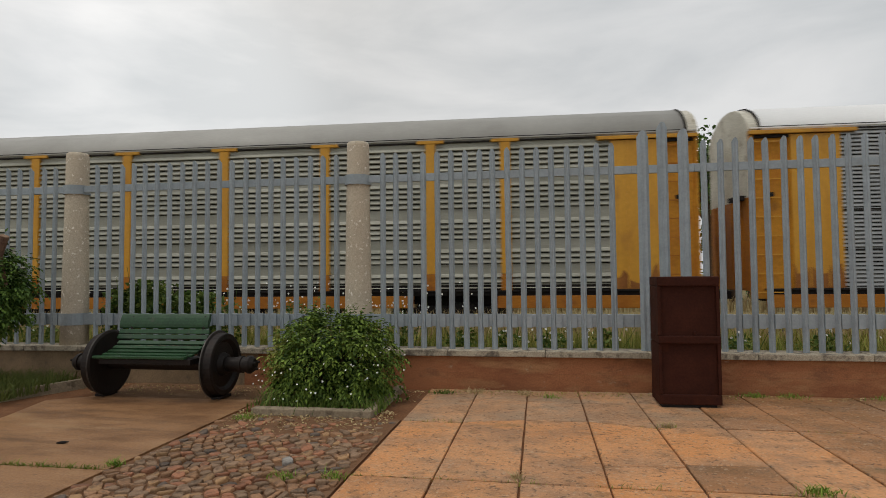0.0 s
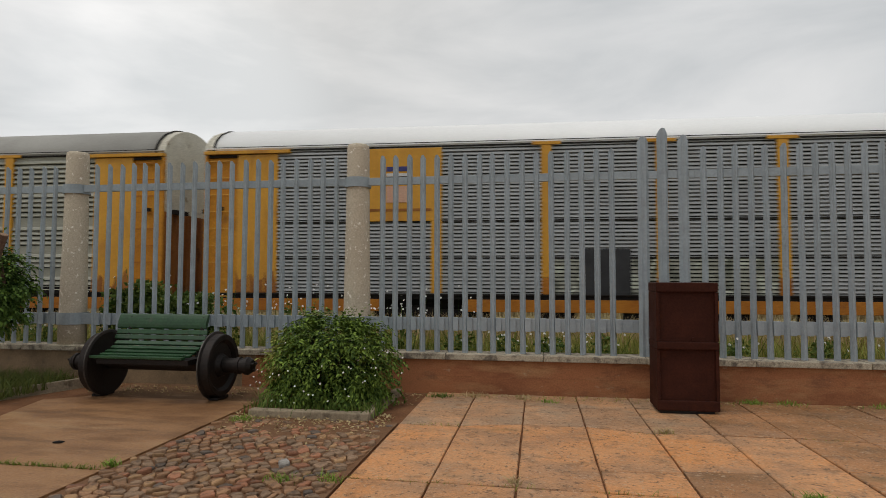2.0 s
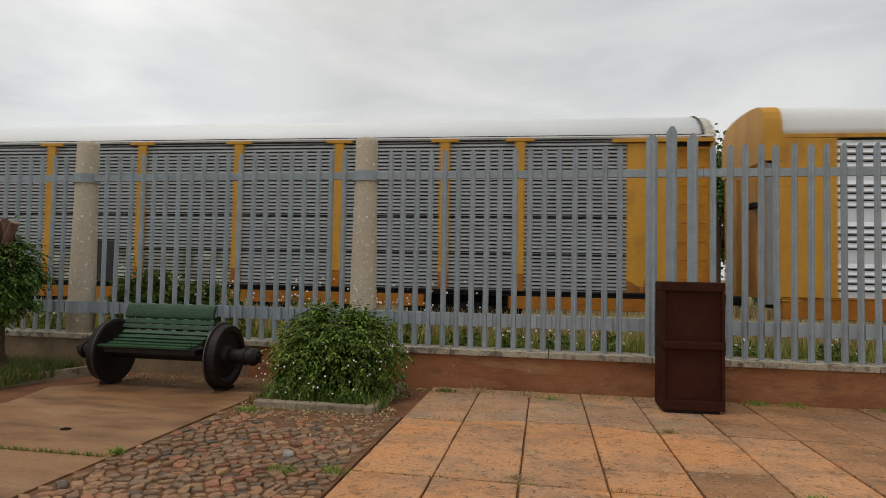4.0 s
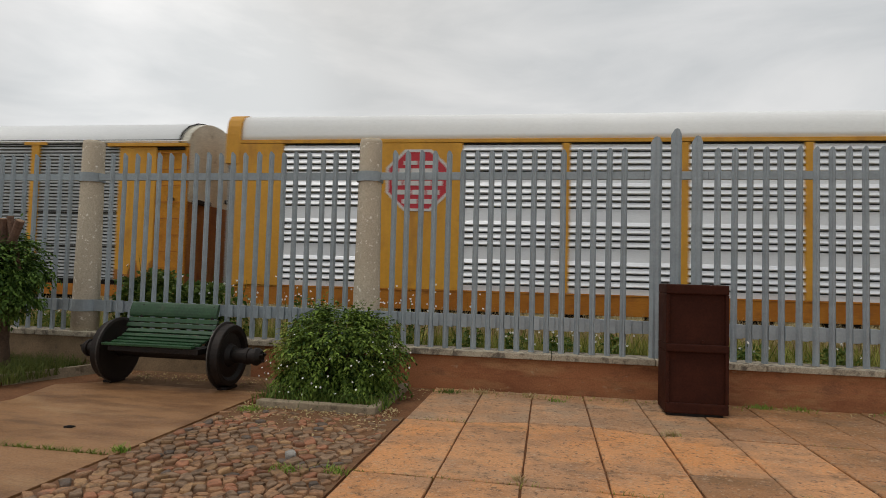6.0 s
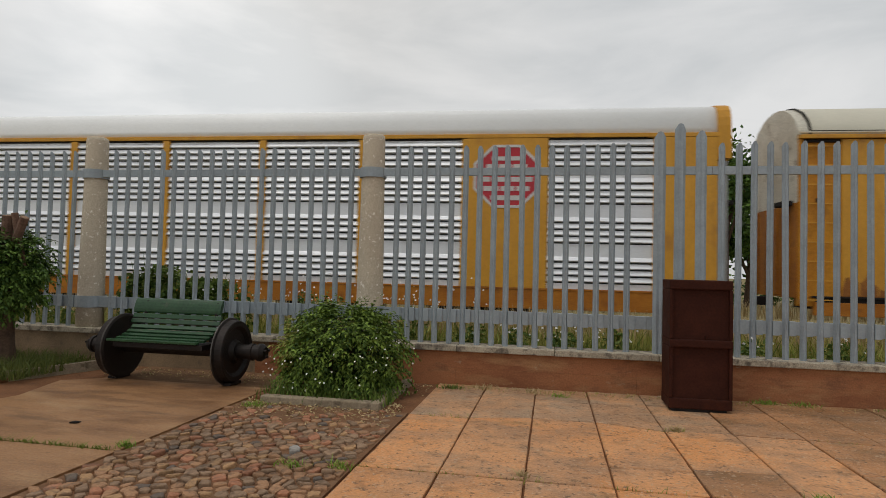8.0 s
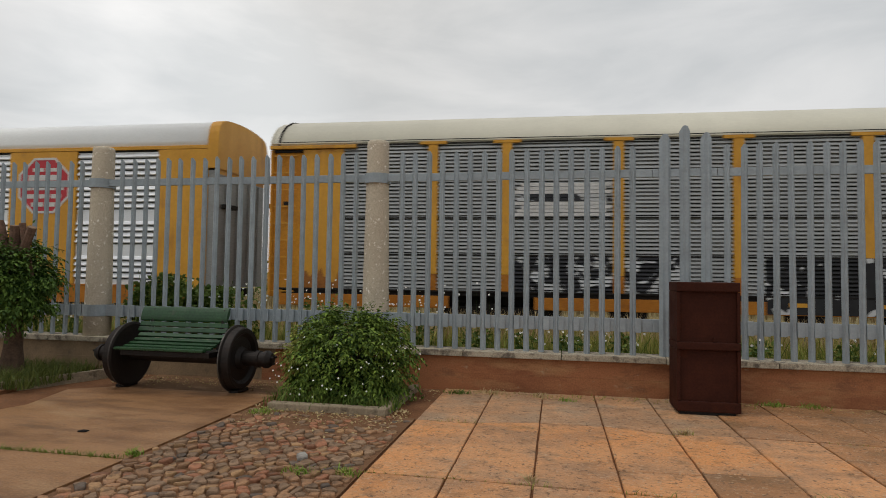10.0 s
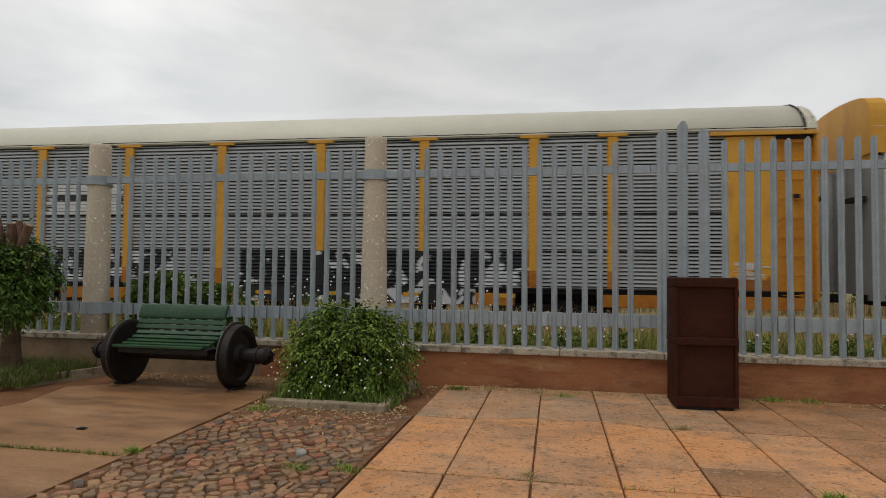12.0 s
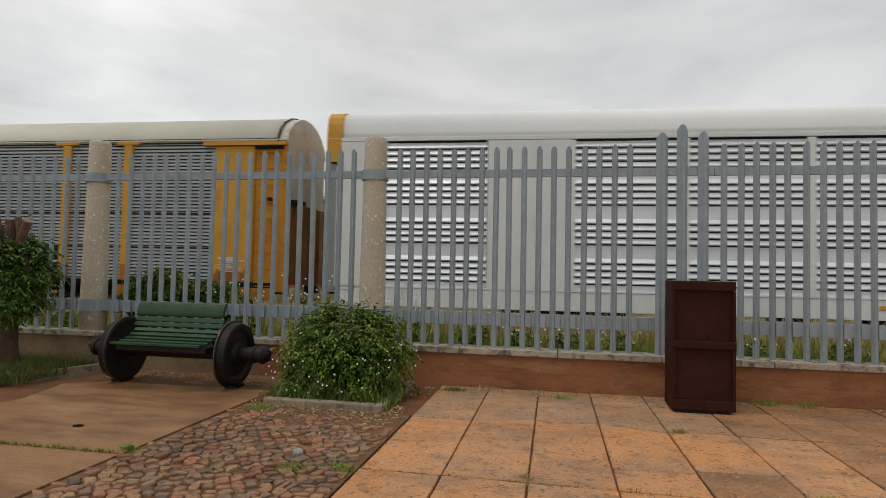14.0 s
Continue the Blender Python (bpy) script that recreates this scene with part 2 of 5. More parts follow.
M_FIELD = paint("field_soil", (0.17, 0.14, 0.06), (0.24, 0.19, 0.085), 0.8, 0.95, bump=0.5, fine=25, spots=(0.10, 0.13, 0.04), spot_scale=1.2)
M_BALLAST = paint("ballast", (0.16, 0.13, 0.11), (0.10, 0.085, 0.075), 8, 0.95, bump=1.0, fine=22)
# black of the underframe; also paints shade in gaps and louver slots
M_DARK = paint("underframe_and_shade_black", (0.018, 0.016, 0.015), (0.03, 0.025, 0.022), 4, 0.8, bump=0.2, fine=30)

YEL = paint("yellow_train_paint", (0.66, 0.325, 0.03), (0.56, 0.265, 0.026), 1.2, 0.5, bump=0.05, fine=30, stretch=(1, 1, 0.35),
            spots=(0.30, 0.115, 0.03), spot_scale=1.6, spot_cut=(0.56, 0.78), dark=0.12)
ORANGE = paint("rusty_orange_paint", (0.36, 0.125, 0.02), (0.48, 0.19, 0.026), 1.5, 0.6, bump=0.1, fine=30, spots=(0.17, 0.065, 0.025), spot_scale=2.5, spot_cut=(0.55, 0.75))
RUSTED = paint("rust_streaked_panel", (0.36, 0.15, 0.035), (0.24, 0.09, 0.03), 2, 0.7, bump=0.15, fine=30, stretch=(1, 1, 0.4), spots=(0.10, 0.045, 0.022), spot_scale=2.5)
GREYLOUVER = paint("grey_galvanised_louver", (0.385, 0.39, 0.39), (0.315, 0.32, 0.32), 0.8, 0.45, 0.35, bump=0.05, fine=30, stretch=(0.5, 1, 2),
                   spots=(0.27, 0.265, 0.26), spot_scale=1.5, spot_cut=(0.55, 0.8), dark=0.12)
TANLOUVER = paint("weathered_tan_louver", (0.375, 0.365, 0.305), (0.29, 0.285, 0.235), 0.8, 0.55, 0.25, bump=0.05, fine=30, stretch=(0.5, 1, 2),
                  spots=(0.25, 0.23, 0.19), spot_scale=1.5, spot_cut=(0.55, 0.8), dark=0.15)
WHITELOUVER = paint("bright_steel_louver", (0.86, 0.87, 0.89), (0.76, 0.77, 0.80), 0.6, 0.4, 0.15, bump=0.04, fine=30, stretch=(0.4, 1, 2), dark=0.08)
ROOF_TAN = paint("tan_roof_paint", (0.66, 0.625, 0.51), (0.59, 0.56, 0.46), 0.5, 0.55, bump=0.05, fine=20, dark=0.06)
ROOF_GREY = paint("grey_roof_paint", (0.40, 0.385, 0.35), (0.34, 0.325, 0.295), 0.5, 0.55, bump=0.05, fine=20, dark=0.08)
ROOF_WHITE = paint("white_roof_paint", (0.90, 0.90, 0.89), (0.86, 0.86, 0.85), 0.5, 0.5, bump=0.03, fine=20, dark=0.05)
WHITE = paint("off_white_train_paint", (0.78, 0.79, 0.76), (0.70, 0.705, 0.68), 0.8, 0.5, bump=0.04, fine=25, stretch=(1, 1, 0.4), spots=(0.40, 0.39, 0.36), spot_scale=1.5, spot_cut=(0.6, 0.85), dark=0.08)
CREAM = paint("cream_end_paint", (0.66, 0.63, 0.54), (0.55, 0.51, 0.42), 1.2, 0.6, bump=0.05, fine=25, spots=(0.22, 0.17, 0.11), spot_scale=2)
GREYBODY = paint("grey_beam_paint", (0.30, 0.30, 0.29), (0.24, 0.24, 0.235), 1, 0.5, 0.2, bump=0.04, fine=25)
# bright louver steel as it looks in shade, for the slot faces
SHADEDSTEEL = paint("slot_shade_steel", (0.10, 0.105, 0.11), (0.07, 0.073, 0.078), 2, 0.6, 0.2, bump=0.03)
RED = paint("red_sign_paint", (0.52, 0.028, 0.04), (0.46, 0.03, 0.045), 2, 0.5, bump=0.03)
PINK = paint("faded_pink_paint", (0.62, 0.33, 0.22), (0.60, 0.37, 0.26), 3, 0.55, bump=0.03)
BLUE = paint("dark_blue_paint", (0.035, 0.035, 0.16), (0.05, 0.05, 0.2), 3, 0.5, bump=0.03)
SIGNWHITE = paint("white_sign_paint", (0.66, 0.64, 0.62), (0.58, 0.56, 0.54), 3, 0.5, bump=0.03)
BLACKPAINT = paint("black_spray_paint", (0.018, 0.018, 0.02), (0.035, 0.035, 0.037), 2, 0.5, bump=0.03)


def spray(name, base, ink, pale, scale=1.5, ratio=(0.46, 0.54)):
    """Spray paint: blotches of ink and pale paint over the bare metal."""
    m = paint(name, base, base, 1, 0.5, 0.1, bump=0.04, spots=ink, spot_scale=scale, spot_cut=ratio)
    nt = m.node_tree
    b = nt.nodes["Principled BSDF"]
    src = b.inputs["Base Color"].links[0].from_socket
    tc = nt.nodes.new("ShaderNodeTexCoord")
    v = nt.nodes.new("ShaderNodeTexNoise")
    v.inputs["Scale"].default_value, v.inputs["Detail"].default_value, v.inputs["Distortion"].default_value = scale * 1.1, 1.5, 1.2
    mp = nt.nodes.new("ShaderNodeMapping")
    mp.inputs["Location"].default_value = (5.2, 1.3, 7.7)
    nt.links.new(tc.outputs["Object"], mp.inputs["Vector"])
    nt.links.new(mp.outputs["Vector"], v.inputs["Vector"])
    r = nt.nodes.new("ShaderNodeMapRange")
    r.inputs["From Min"].default_value, r.inputs["From Max"].default_value = 0.585, 0.60
    nt.links.new(v.outputs["Fac"], r.inputs["Value"])
    mx = nt.nodes.new("ShaderNodeMix")
    mx.data_type = "RGBA"
    nt.links.new(r.outputs["Result"], mx.inputs["Factor"])
    nt.links.new(src, mx.inputs["A"])
    mx.inputs["B"].default_value = (*pale, 1)
    nt.links.new(mx.outputs["Result"], b.inputs["Base Color"])
    return m


SPRAY_BLACK = spray("black_and_white_graffiti", (0.02, 0.02, 0.022), (0.012, 0.012, 0.014), (0.55, 0.55, 0.55), 1.3)
SPRAY_WHITE = spray("white_and_black_graffiti", (0.50, 0.50, 0.50), (0.02, 0.02, 0.024), (0.52, 0.53, 0.54), 1.25, (0.455, 0.475))
SPRAY_FAINT = spray("faint_green_grey_graffiti", (0.30, 0.30, 0.25), (0.16, 0.165, 0.13), (0.44, 0.46, 0.38), 1.2, (0.5, 0.56))


# ---- mesh helpers ----
def part(name, bm, material, parent=None, label="", smooth=False):
    me = bpy.data.meshes.new(name)
    if smooth:
        for f in bm.faces:
            f.smooth = True
    bm.to_mesh(me)
    bm.free()
    me.materials.append(material)
    ob = new(name, me)
    if parent:
        ob.parent = parent
    if label:
        ob["label"] = label
    return ob


def shared(name, me, parent=None, m=None):
    ob = new(name, me)
    if parent:
        ob.parent = parent
    if m is not None:
        ob.matrix_basis = m
    return ob


def box(bm, x0, x1, y0, y1, z0, z1, bevel=0.0):
    r = bmesh.ops.create_cube(bm, size=1.0)
    for v in r["verts"]:
        v.co = ((x0 + x1) / 2 + v.co.x * (x1 - x0), (y0 + y1) / 2 + v.co.y * (y1 - y0), (z0 + z1) / 2 + v.co.z * (z1 - z0))
    if bevel:
        es = list({e for v in r["verts"] for e in v.link_edges})
        bmesh.ops.bevel(bm, geom=es, offset=bevel, segments=2, affect="EDGES", profile=0.6)
    return bm


def rod(bm, p, q, r0, r1=None, seg=10):
    """A tapered round bar from p to q."""
    p, q = Vector(p), Vector(q)
    d = q - p
    m = Matrix.Translation((p + q) / 2) @ d.to_track_quat("Z", "Y").to_matrix().to_4x4()
    bmesh.ops.create_cone(bm, cap_ends=True, segments=seg, radius1=r0, radius2=r0 if r1 is None else r1, depth=d.length, matrix=m)
    return bm


def lathe(bm, prof, seg=32):
    """Turn a profile of (x along the axis, radius) round the x axis."""
    rings = []
    for x, r in prof:
        rings.append([bm.verts.new((x, r * math.cos(a), r * math.sin(a))) for a in (2 * math.pi * i / seg for i in range(seg))])
    for a, b in zip(rings, rings[1:]):
        for i in range(seg):
            bm.faces.new((a[i], a[(i + 1) % seg], b[(i + 1) % seg], b[i]))
    bm.faces.new(rings[0][::-1])
    bm.faces.new(rings[-1])
    return bm


def extrude_profile(bm, prof, u0, u1, closed=True):
    """A (y, z) profile drawn along x."""
    a = [bm.verts.new((u0, y, z)) for y, z in prof]
    b = [bm.verts.new((u1, y, z)) for y, z in prof]
    n = len(prof)
    for i in range(n if closed else n - 1):
        j = (i + 1) % n
        bm.faces.new((a[i], a[j], b[j], b[i]))
    if closed:
        bm.faces.new(a[::-1])
        bm.faces.new(b)
    bmesh.ops.recalc_face_normals(bm, faces=bm.faces)
    return bm


def raw(name, verts, faces, material, parent=None, label=""):
    me = bpy.data.meshes.new(name)
    me.from_pydata(verts, [], faces)
    me.materials.append(material)
    ob = new(name, me)
    if parent:
        ob.parent = parent
    if label:
        ob["label"] = label
    return ob


def thing(name, m, label, category, group="", kind=""):
    e = new(name)
    e.empty_display_size = 0.2
    e.matrix_basis = m
    return tagged(e, label, category, group, kind)


def leaves(rng, centres, size, droop=0.3):
    """Folded leaf blades: four corners and two triangles each."""
    vs, fs = [], []
    for c in centres:
        c = Vector(c)
        d = Vector((rng.gauss(0, 1), rng.gauss(0, 1), rng.gauss(0, 0.6) - droop)).normalized()
        s = d.cross(Vector((rng.gauss(0, 1), rng.gauss(0, 1), rng.gauss(0, 1)))).normalized()
        n = d.cross(s)
        ln = size * rng.uniform(0.6, 1.35)
        w = ln * rng.uniform(0.22, 0.34)
        i = len(vs)
        vs += [c, c + d * ln * 0.45 + s * w + n * w * 0.35, c + d * ln, c + d * ln * 0.45 - s * w + n * w * 0.35]
        fs += [(i, i + 1, i + 2), (i, i + 2, i + 3)]
    return vs, fs


def blades(rng, spots, h0, h1, w=0.012, lean=0.35):
    """Grass: a bent blade of three triangles at each (x, y, z)."""
    vs, fs = [], []
    for x, y, z in spots:
        h = rng.uniform(h0, h1)
        a = rng.uniform(0, 6.283)
        dx, dy = math.cos(a) * w * rng.uniform(0.6, 1.4), math.sin(a) * w
        lx, ly = rng.gauss(0, lean) * h, rng.gauss(0, lean) * h
        i = len(vs)
        vs += [(x - dx, y - dy, z), (x + dx, y + dy, z), (x - dx * 0.7 + lx * 0.3, y - dy * 0.7 + ly * 0.3, z + h * 0.6),
               (x + dx * 0.7 + lx * 0.3, y + dy * 0.7 + ly * 0.3, z + h * 0.6), (x + lx, y + ly, z + h)]
        fs += [(i, i + 1, i + 3), (i, i + 3, i + 2), (i + 2, i + 3, i + 4)]
    return vs, fs


def petals(rng, spots, r):
    """Small open flowers: five petals each."""
    vs, fs = [], []
    for c in spots:
        c = Vector(c)
        n = Vector((rng.gauss(0, 0.5), -1 + rng.gauss(0, 0.4), rng.uniform(0.1, 1.2))).normalized()
        s = n.orthogonal().normalized()
        t = n.cross(s)
        for k in range(5):
            a = k * 1.2566
            d = s * math.cos(a) + t * math.sin(a)
            e = s * math.cos(a + 1.57) + t * math.sin(a + 1.57)
            i = len(vs)
            vs += [c, c + d * r * 0.7 + e * r * 0.4 + n * r * 0.2, c + d * r + n * r * 0.25, c + d * r * 0.7 - e * r * 0.4 + n * r * 0.2]
            fs += [(i, i + 1, i + 2, i + 3)]
    return vs, fs


# ---- ground and paving ----
def make_ground():
    bm = bmesh.new()
    bmesh.ops.create_grid(bm, x_segments=2, y_segments=2, size=900)
    ob = part("ground", bm, M_FIELD)
    ob.location.z = -0.06
    tagged(ob, "flat field of soil and dry grass reaching the horizon", "ground", kind="structure")
    bm = box(bmesh.new(), -11, 7, -14, 0.0, -0.055, -0.022)
    tagged(part("soil_bed", bm, M_SOIL), "reddish brown soil under and between the paving", "soil", kind="structure")
    bm = box(bmesh.new(), 3.0, 7.0, -14, -0.02, -0.06, -0.02)
    tagged(part("dirt_ground", bm, M_DIRT), "bare reddish trodden dirt beside the slabs", "dirt", kind="structure")


def make_slabs():
    """Terracotta-coloured slabs in long rows, 0.6 m wide."""
    floor = thing("pavement", pose(0, 0, 0), "worn terracotta-coloured concrete slabs with grassy joints", "pavement", kind="structure")
    rng = random.Random(4)
    # cross joints where each lengthwise joint meets them
    near = (-0.60, -0.59, -0.65, -0.68, -0.56, -0.58, -0.62, -0.62, -0.62, -0.62, -0.62)
    mid = (-1.66, -1.675, -1.50, -1.50, -1.68, -1.615, -1.63, -1.66, -1.68, -1.70, -1.72)
    crack = {1: -2.93, 3: -2.80, 4: -2.72, 6: -2.55}
    for k in range(10):
        x0, x1 = -1.2 + 0.6 * k, -1.2 + 0.6 * (k + 1)
        rows = [(-0.02, -0.02), (near[k], near[k + 1]), (mid[k], mid[k + 1])]
        if k in crack:
            rows.append((crack[k] - 0.015, crack[k] + 0.02))
        rows += [(y, y) for y in (-3.275, -4.9, -6.55, -8.2, -9.85)]
        for j, ((ya, yc), (yb, yd)) in enumerate(zip(rows, rows[1:])):
            bm = bmesh.new()
            g = 0.0045
            top = 0.004 if k in crack and j == 3 else 0.011
            low = 0.004 if k in crack and j == 2 else 0.011
            lift = rng.uniform(-0.004, 0.004)
            ring = []
            # a worn outline: the long edges wander a little
            n = 9
            for i in range(n):
                f = i / (n - 1)
                ring.append((x0 + g + rng.uniform(0, 0.006), ya + (yb - ya) * f - top * (1 - f) + low * f))
            for i in range(4):
                f = i / 3
                ring.append((x0 + g + (x1 - x0 - 2 * g) * f, yb + (yd - yb) * f + low + rng.uniform(-0.004, 0.006)))
            for i in range(n):
                f = 1 - i / (n - 1)
                ring.append((x1 - g - rng.uniform(0, 0.006), yc + (yd - yc) * f - top * (1 - f) + low * f))
            for i in range(4):
                f = 1 - i / 3
                ring.append((x0 + g + (x1 - x0 - 2 * g) * f, ya + (yc - ya) * f - top - rng.uniform(-0.004, 0.006)))
            cx, cy = (x0 + x1) / 2, (ya + yb) / 2
            base = [bm.verts.new((x, y, -0.05)) for x, y in ring]
            edge = [bm.verts.new((x, y, lift - 0.006)) for x, y in ring]
            face = [bm.verts.new((x + (0.006 if x < cx else -0.006), y + (0.006 if y < cy else -0.006), lift + rng.uniform(-0.001, 0.001))) for x, y in ring]
            for a, b in ((base, edge), (edge, face)):
                for i in range(len(ring)):
                    q = (i + 1) % len(ring)
                    bm.faces.new((a[i], a[q], b[q], b[i]))
            bm.faces.new(face)
            bmesh.ops.recalc_face_normals(bm, faces=bm.faces)
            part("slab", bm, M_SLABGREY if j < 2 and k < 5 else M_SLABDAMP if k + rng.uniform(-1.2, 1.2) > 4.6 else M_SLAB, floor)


def make_path():
    path = thing("path", pose(0, 0, 0), "smooth worn concrete path slabs with grass in the joint", "path", kind="structure")
    for ya, yb in ((-0.95, -3.40), (-3.415, -6.2), (-6.215, -9.5)):
        bm = bmesh.new()
        left = -5.5
        vs = [(-3.03, ya), (left + 0.25, ya), (left - 0.45 if ya > -1 else left - 0.6, yb), (-3.03, yb)]
        if ya > -1:
            vs = [(-3.03, ya), (-5.15, ya - 0.02), (-5.55, -1.25), (-5.3, -2.05), (-5.6, yb), (-3.03, yb)]
        lo = [bm.verts.new((x, y, -0.05)) for x, y in vs]
        hi = [bm.verts.new((x, y, 0.002)) for x, y in vs]
        n = len(vs)
        bm.faces.new(hi)
        for i in range(n):
            bm.faces.new((lo[i], lo[(i + 1) % n], hi[(i + 1) % n], hi[i]))
        bmesh.ops.recalc_face_normals(bm, faces=bm.faces)
        part("slab", bm, M_PATH, path, "worn concrete path slab")
    bm = box(bmesh.new(), -5.25, -3.05, -0.93, -0.01, -0.05, -0.012)
    part("slab", bm, M_APRON, path, "dirt-stained concrete apron under the bench")


def clipped(poly, px, py, nx, ny):
    """The part of a polygon on the near side of the line through (px, py) with normal (nx, ny)."""
    out_ = []
    for (ax, ay), (bx, by) in zip(poly, poly[1:] + poly[:1]):
        da, db = (ax - px) * nx + (ay - py) * ny, (bx - px) * nx + (by - py) * ny
        if da <= 0:
            out_.append((ax, ay))
        if da * db < 0:
            f = da / (da - db)
            out_.append((ax + (bx - ax) * f, ay + (by - ay) * f))
    return out_


def cobble_stone(rng, poly, cx, cy, sink):
    """A flat-topped stone with a broken outline; vertices round its own centre."""
    n = len(poly)
    vs = []
    tilt, lean = rng.gauss(0, 0.09), rng.gauss(0, 0.10)
    h = rng.uniform(0.006, 0.028) + sink
    for size, z in ((1.0, -0.045), (0.985, h - 0.013), (0.92, h - 0.004), (0.72, h)):
        for x, y in poly:
            dx, dy = (x - cx) * size, (y - cy) * size
            vs.append((dx, dy, z + (dx * tilt + dy * lean if z > -0.04 else 0) + rng.uniform(-0.0015, 0.0015)))
    fs = []
    for r in range(3):
        for i in range(n):
            j = (i + 1) % n
            fs.append((r * n + i, r * n + j, (r + 1) * n + j, (r + 1) * n + i))
    fs.append(tuple(range(3 * n, 4 * n)))
    return vs, fs


def make_cobbles():
    strip = thing("cobble_strip", pose(0, 0, 0), "strip of flat brown cobbles packed in sandy soil", "cobbles", kind="structure")
    rng = random.Random(11)
    part("grout", box(bmesh.new(), -3.0, -1.215, -6.2, -1.63, -0.05, -0.003), M_GROUT, strip, "sandy soil between the cobbles")
    seeds = {}
    dx, dy = 0.106, 0.075
    cols, rows_ = 17, 60
    for j in range(-1, rows_ + 1):
        for i in range(-1, cols + 1):
            seeds[i, j] = (-2.93 + dx * (i + 0.5 * (j % 2)) + rng.gauss(0, 0.021), -1.68 - dy * j + rng.gauss(0, 0.019))
    joined = {k: ([], []) for k in range(5)}
    singles = 0
    for j in range(rows_):
        for i in range(cols):
            cx, cy = seeds[i, j]
            if not -2.985 < cx < -1.245:
                continue
            poly = [(max(cx - 0.13, -2.995), cy - 0.12), (min(cx + 0.13, -1.225), cy - 0.12), (min(cx + 0.13, -1.225), cy + 0.12), (max(cx - 0.13, -2.995), cy + 0.12)]
            gap = rng.uniform(0.002, 0.011)
            for b in range(-2, 3):
                for a in range(-2, 3):
                    if (a or b) and (i + a, j + b) in seeds:
                        ox, oy = seeds[i + a, j + b]
                        ln = math.hypot(ox - cx, oy - cy)
                        nx, ny = (ox - cx) / ln, (oy - cy) / ln
                        poly = clipped(poly, (cx + ox) / 2 - nx * gap, (cy + oy) / 2 - ny * gap, nx, ny)
            if len(poly) < 4:
                continue
            # break the corners so that no stone is a clean polygon
            fine = []
            for (ax, ay), (bx, by) in zip(poly, poly[1:] + poly[:1]):
                ln = math.hypot(bx - ax, by - ay)
                if ln < 0.008:
                    fine.append(((ax + bx) / 2, (ay + by) / 2))
                    continue
                for f in (0.16, 0.5, 0.84) if ln > 0.045 else (0.25, 0.75):
                    fine.append((ax + (bx - ax) * f + rng.gauss(0, 0.0022), ay + (by - ay) * f + rng.gauss(0, 0.0022)))
            # soil has washed over the stones by the planter
            bury = max(0, 1 - (-1.66 - cy) / 0.8)
            if rng.random() < 0.8 * bury + 0.02:
                continue
            vs, fs = cobble_stone(rng, fine, cx, cy, -0.012 * bury)
            tone = rng.choice((0, 0, 0, 1, 1, 1, 2, 2, 3, 4 if rng.random() < 0.6 else 1))
            pale = abs(cx + 1.75) < 0.066 and abs(cy + 3.07) < 0.05
            if pale or (-4.3 < cy < -2.35 and singles < 300):
                ob = raw("cobble", vs, fs, M_PALESTONE if pale else M_STONES[tone], strip)
                ob.location = (cx, cy, 0)
                singles += 1
                if pale:
                    ob["label"] = "pale grey cobble"
            else:
                gv, gf = joined[tone]
                k = len(gv)
                gv += [(x + cx, y + cy, z) for x, y, z in vs]
                gf += [tuple(k + q for q in f) for f in fs]
    for k, (gv, gf) in joined.items():
        raw("cobbles", gv, gf, M_STONES[k], strip, "flat cobbles half sunk in soil")["kind"] = "stuff"


# ---- wall and fence ----
def make_wall():
    wall = thing("wall_low", pose(0, 0, 0), "low terracotta-red rendered wall in long blocks", "wall", kind="structure")
    rng = random.Random(7)
    bm = box(bmesh.new(), -14, 14, 0.03, 0.30, -0.06, 0.40)
    part("core", bm, M_WALLGREY, wall, "mortar core of the wall")
    for z0, z1 in ((-0.05, 0.199), (0.2, 0.405)):
        x = -14 + rng.uniform(0, 0.5)
        while x < 14:
            w = rng.uniform(2.2, 3.4)
            x1 = x + w
            if x < 1.18 < x1:
                x1 = 1.18
            bm = box(bmesh.new(), x, x1 - 0.001, rng.uniform(-0.0015, 0.0015), 0.06, z0, z1, 0.0015)
            part("block", bm, M_WALL if x > -5.35 else M_WALLGREY, wall)
            x = x1
    x = -14.3
    cop = thing("coping", pose(0, 0, 0), "stained grey concrete coping stones on the wall", "coping", kind="structure")
    for k in range(24):
        w = 1.21
        x1 = x + w
        bm = box(bmesh.new(), x, x1 - 0.007, -0.045 - (0.012 if x > 1.1 else 0) + rng.uniform(-0.004, 0.004), 0.34, 0.407, 0.478 + rng.uniform(-0.004, 0.003), 0.008)
        part("coping_stone", bm, M_COPING, cop)
        x = x1


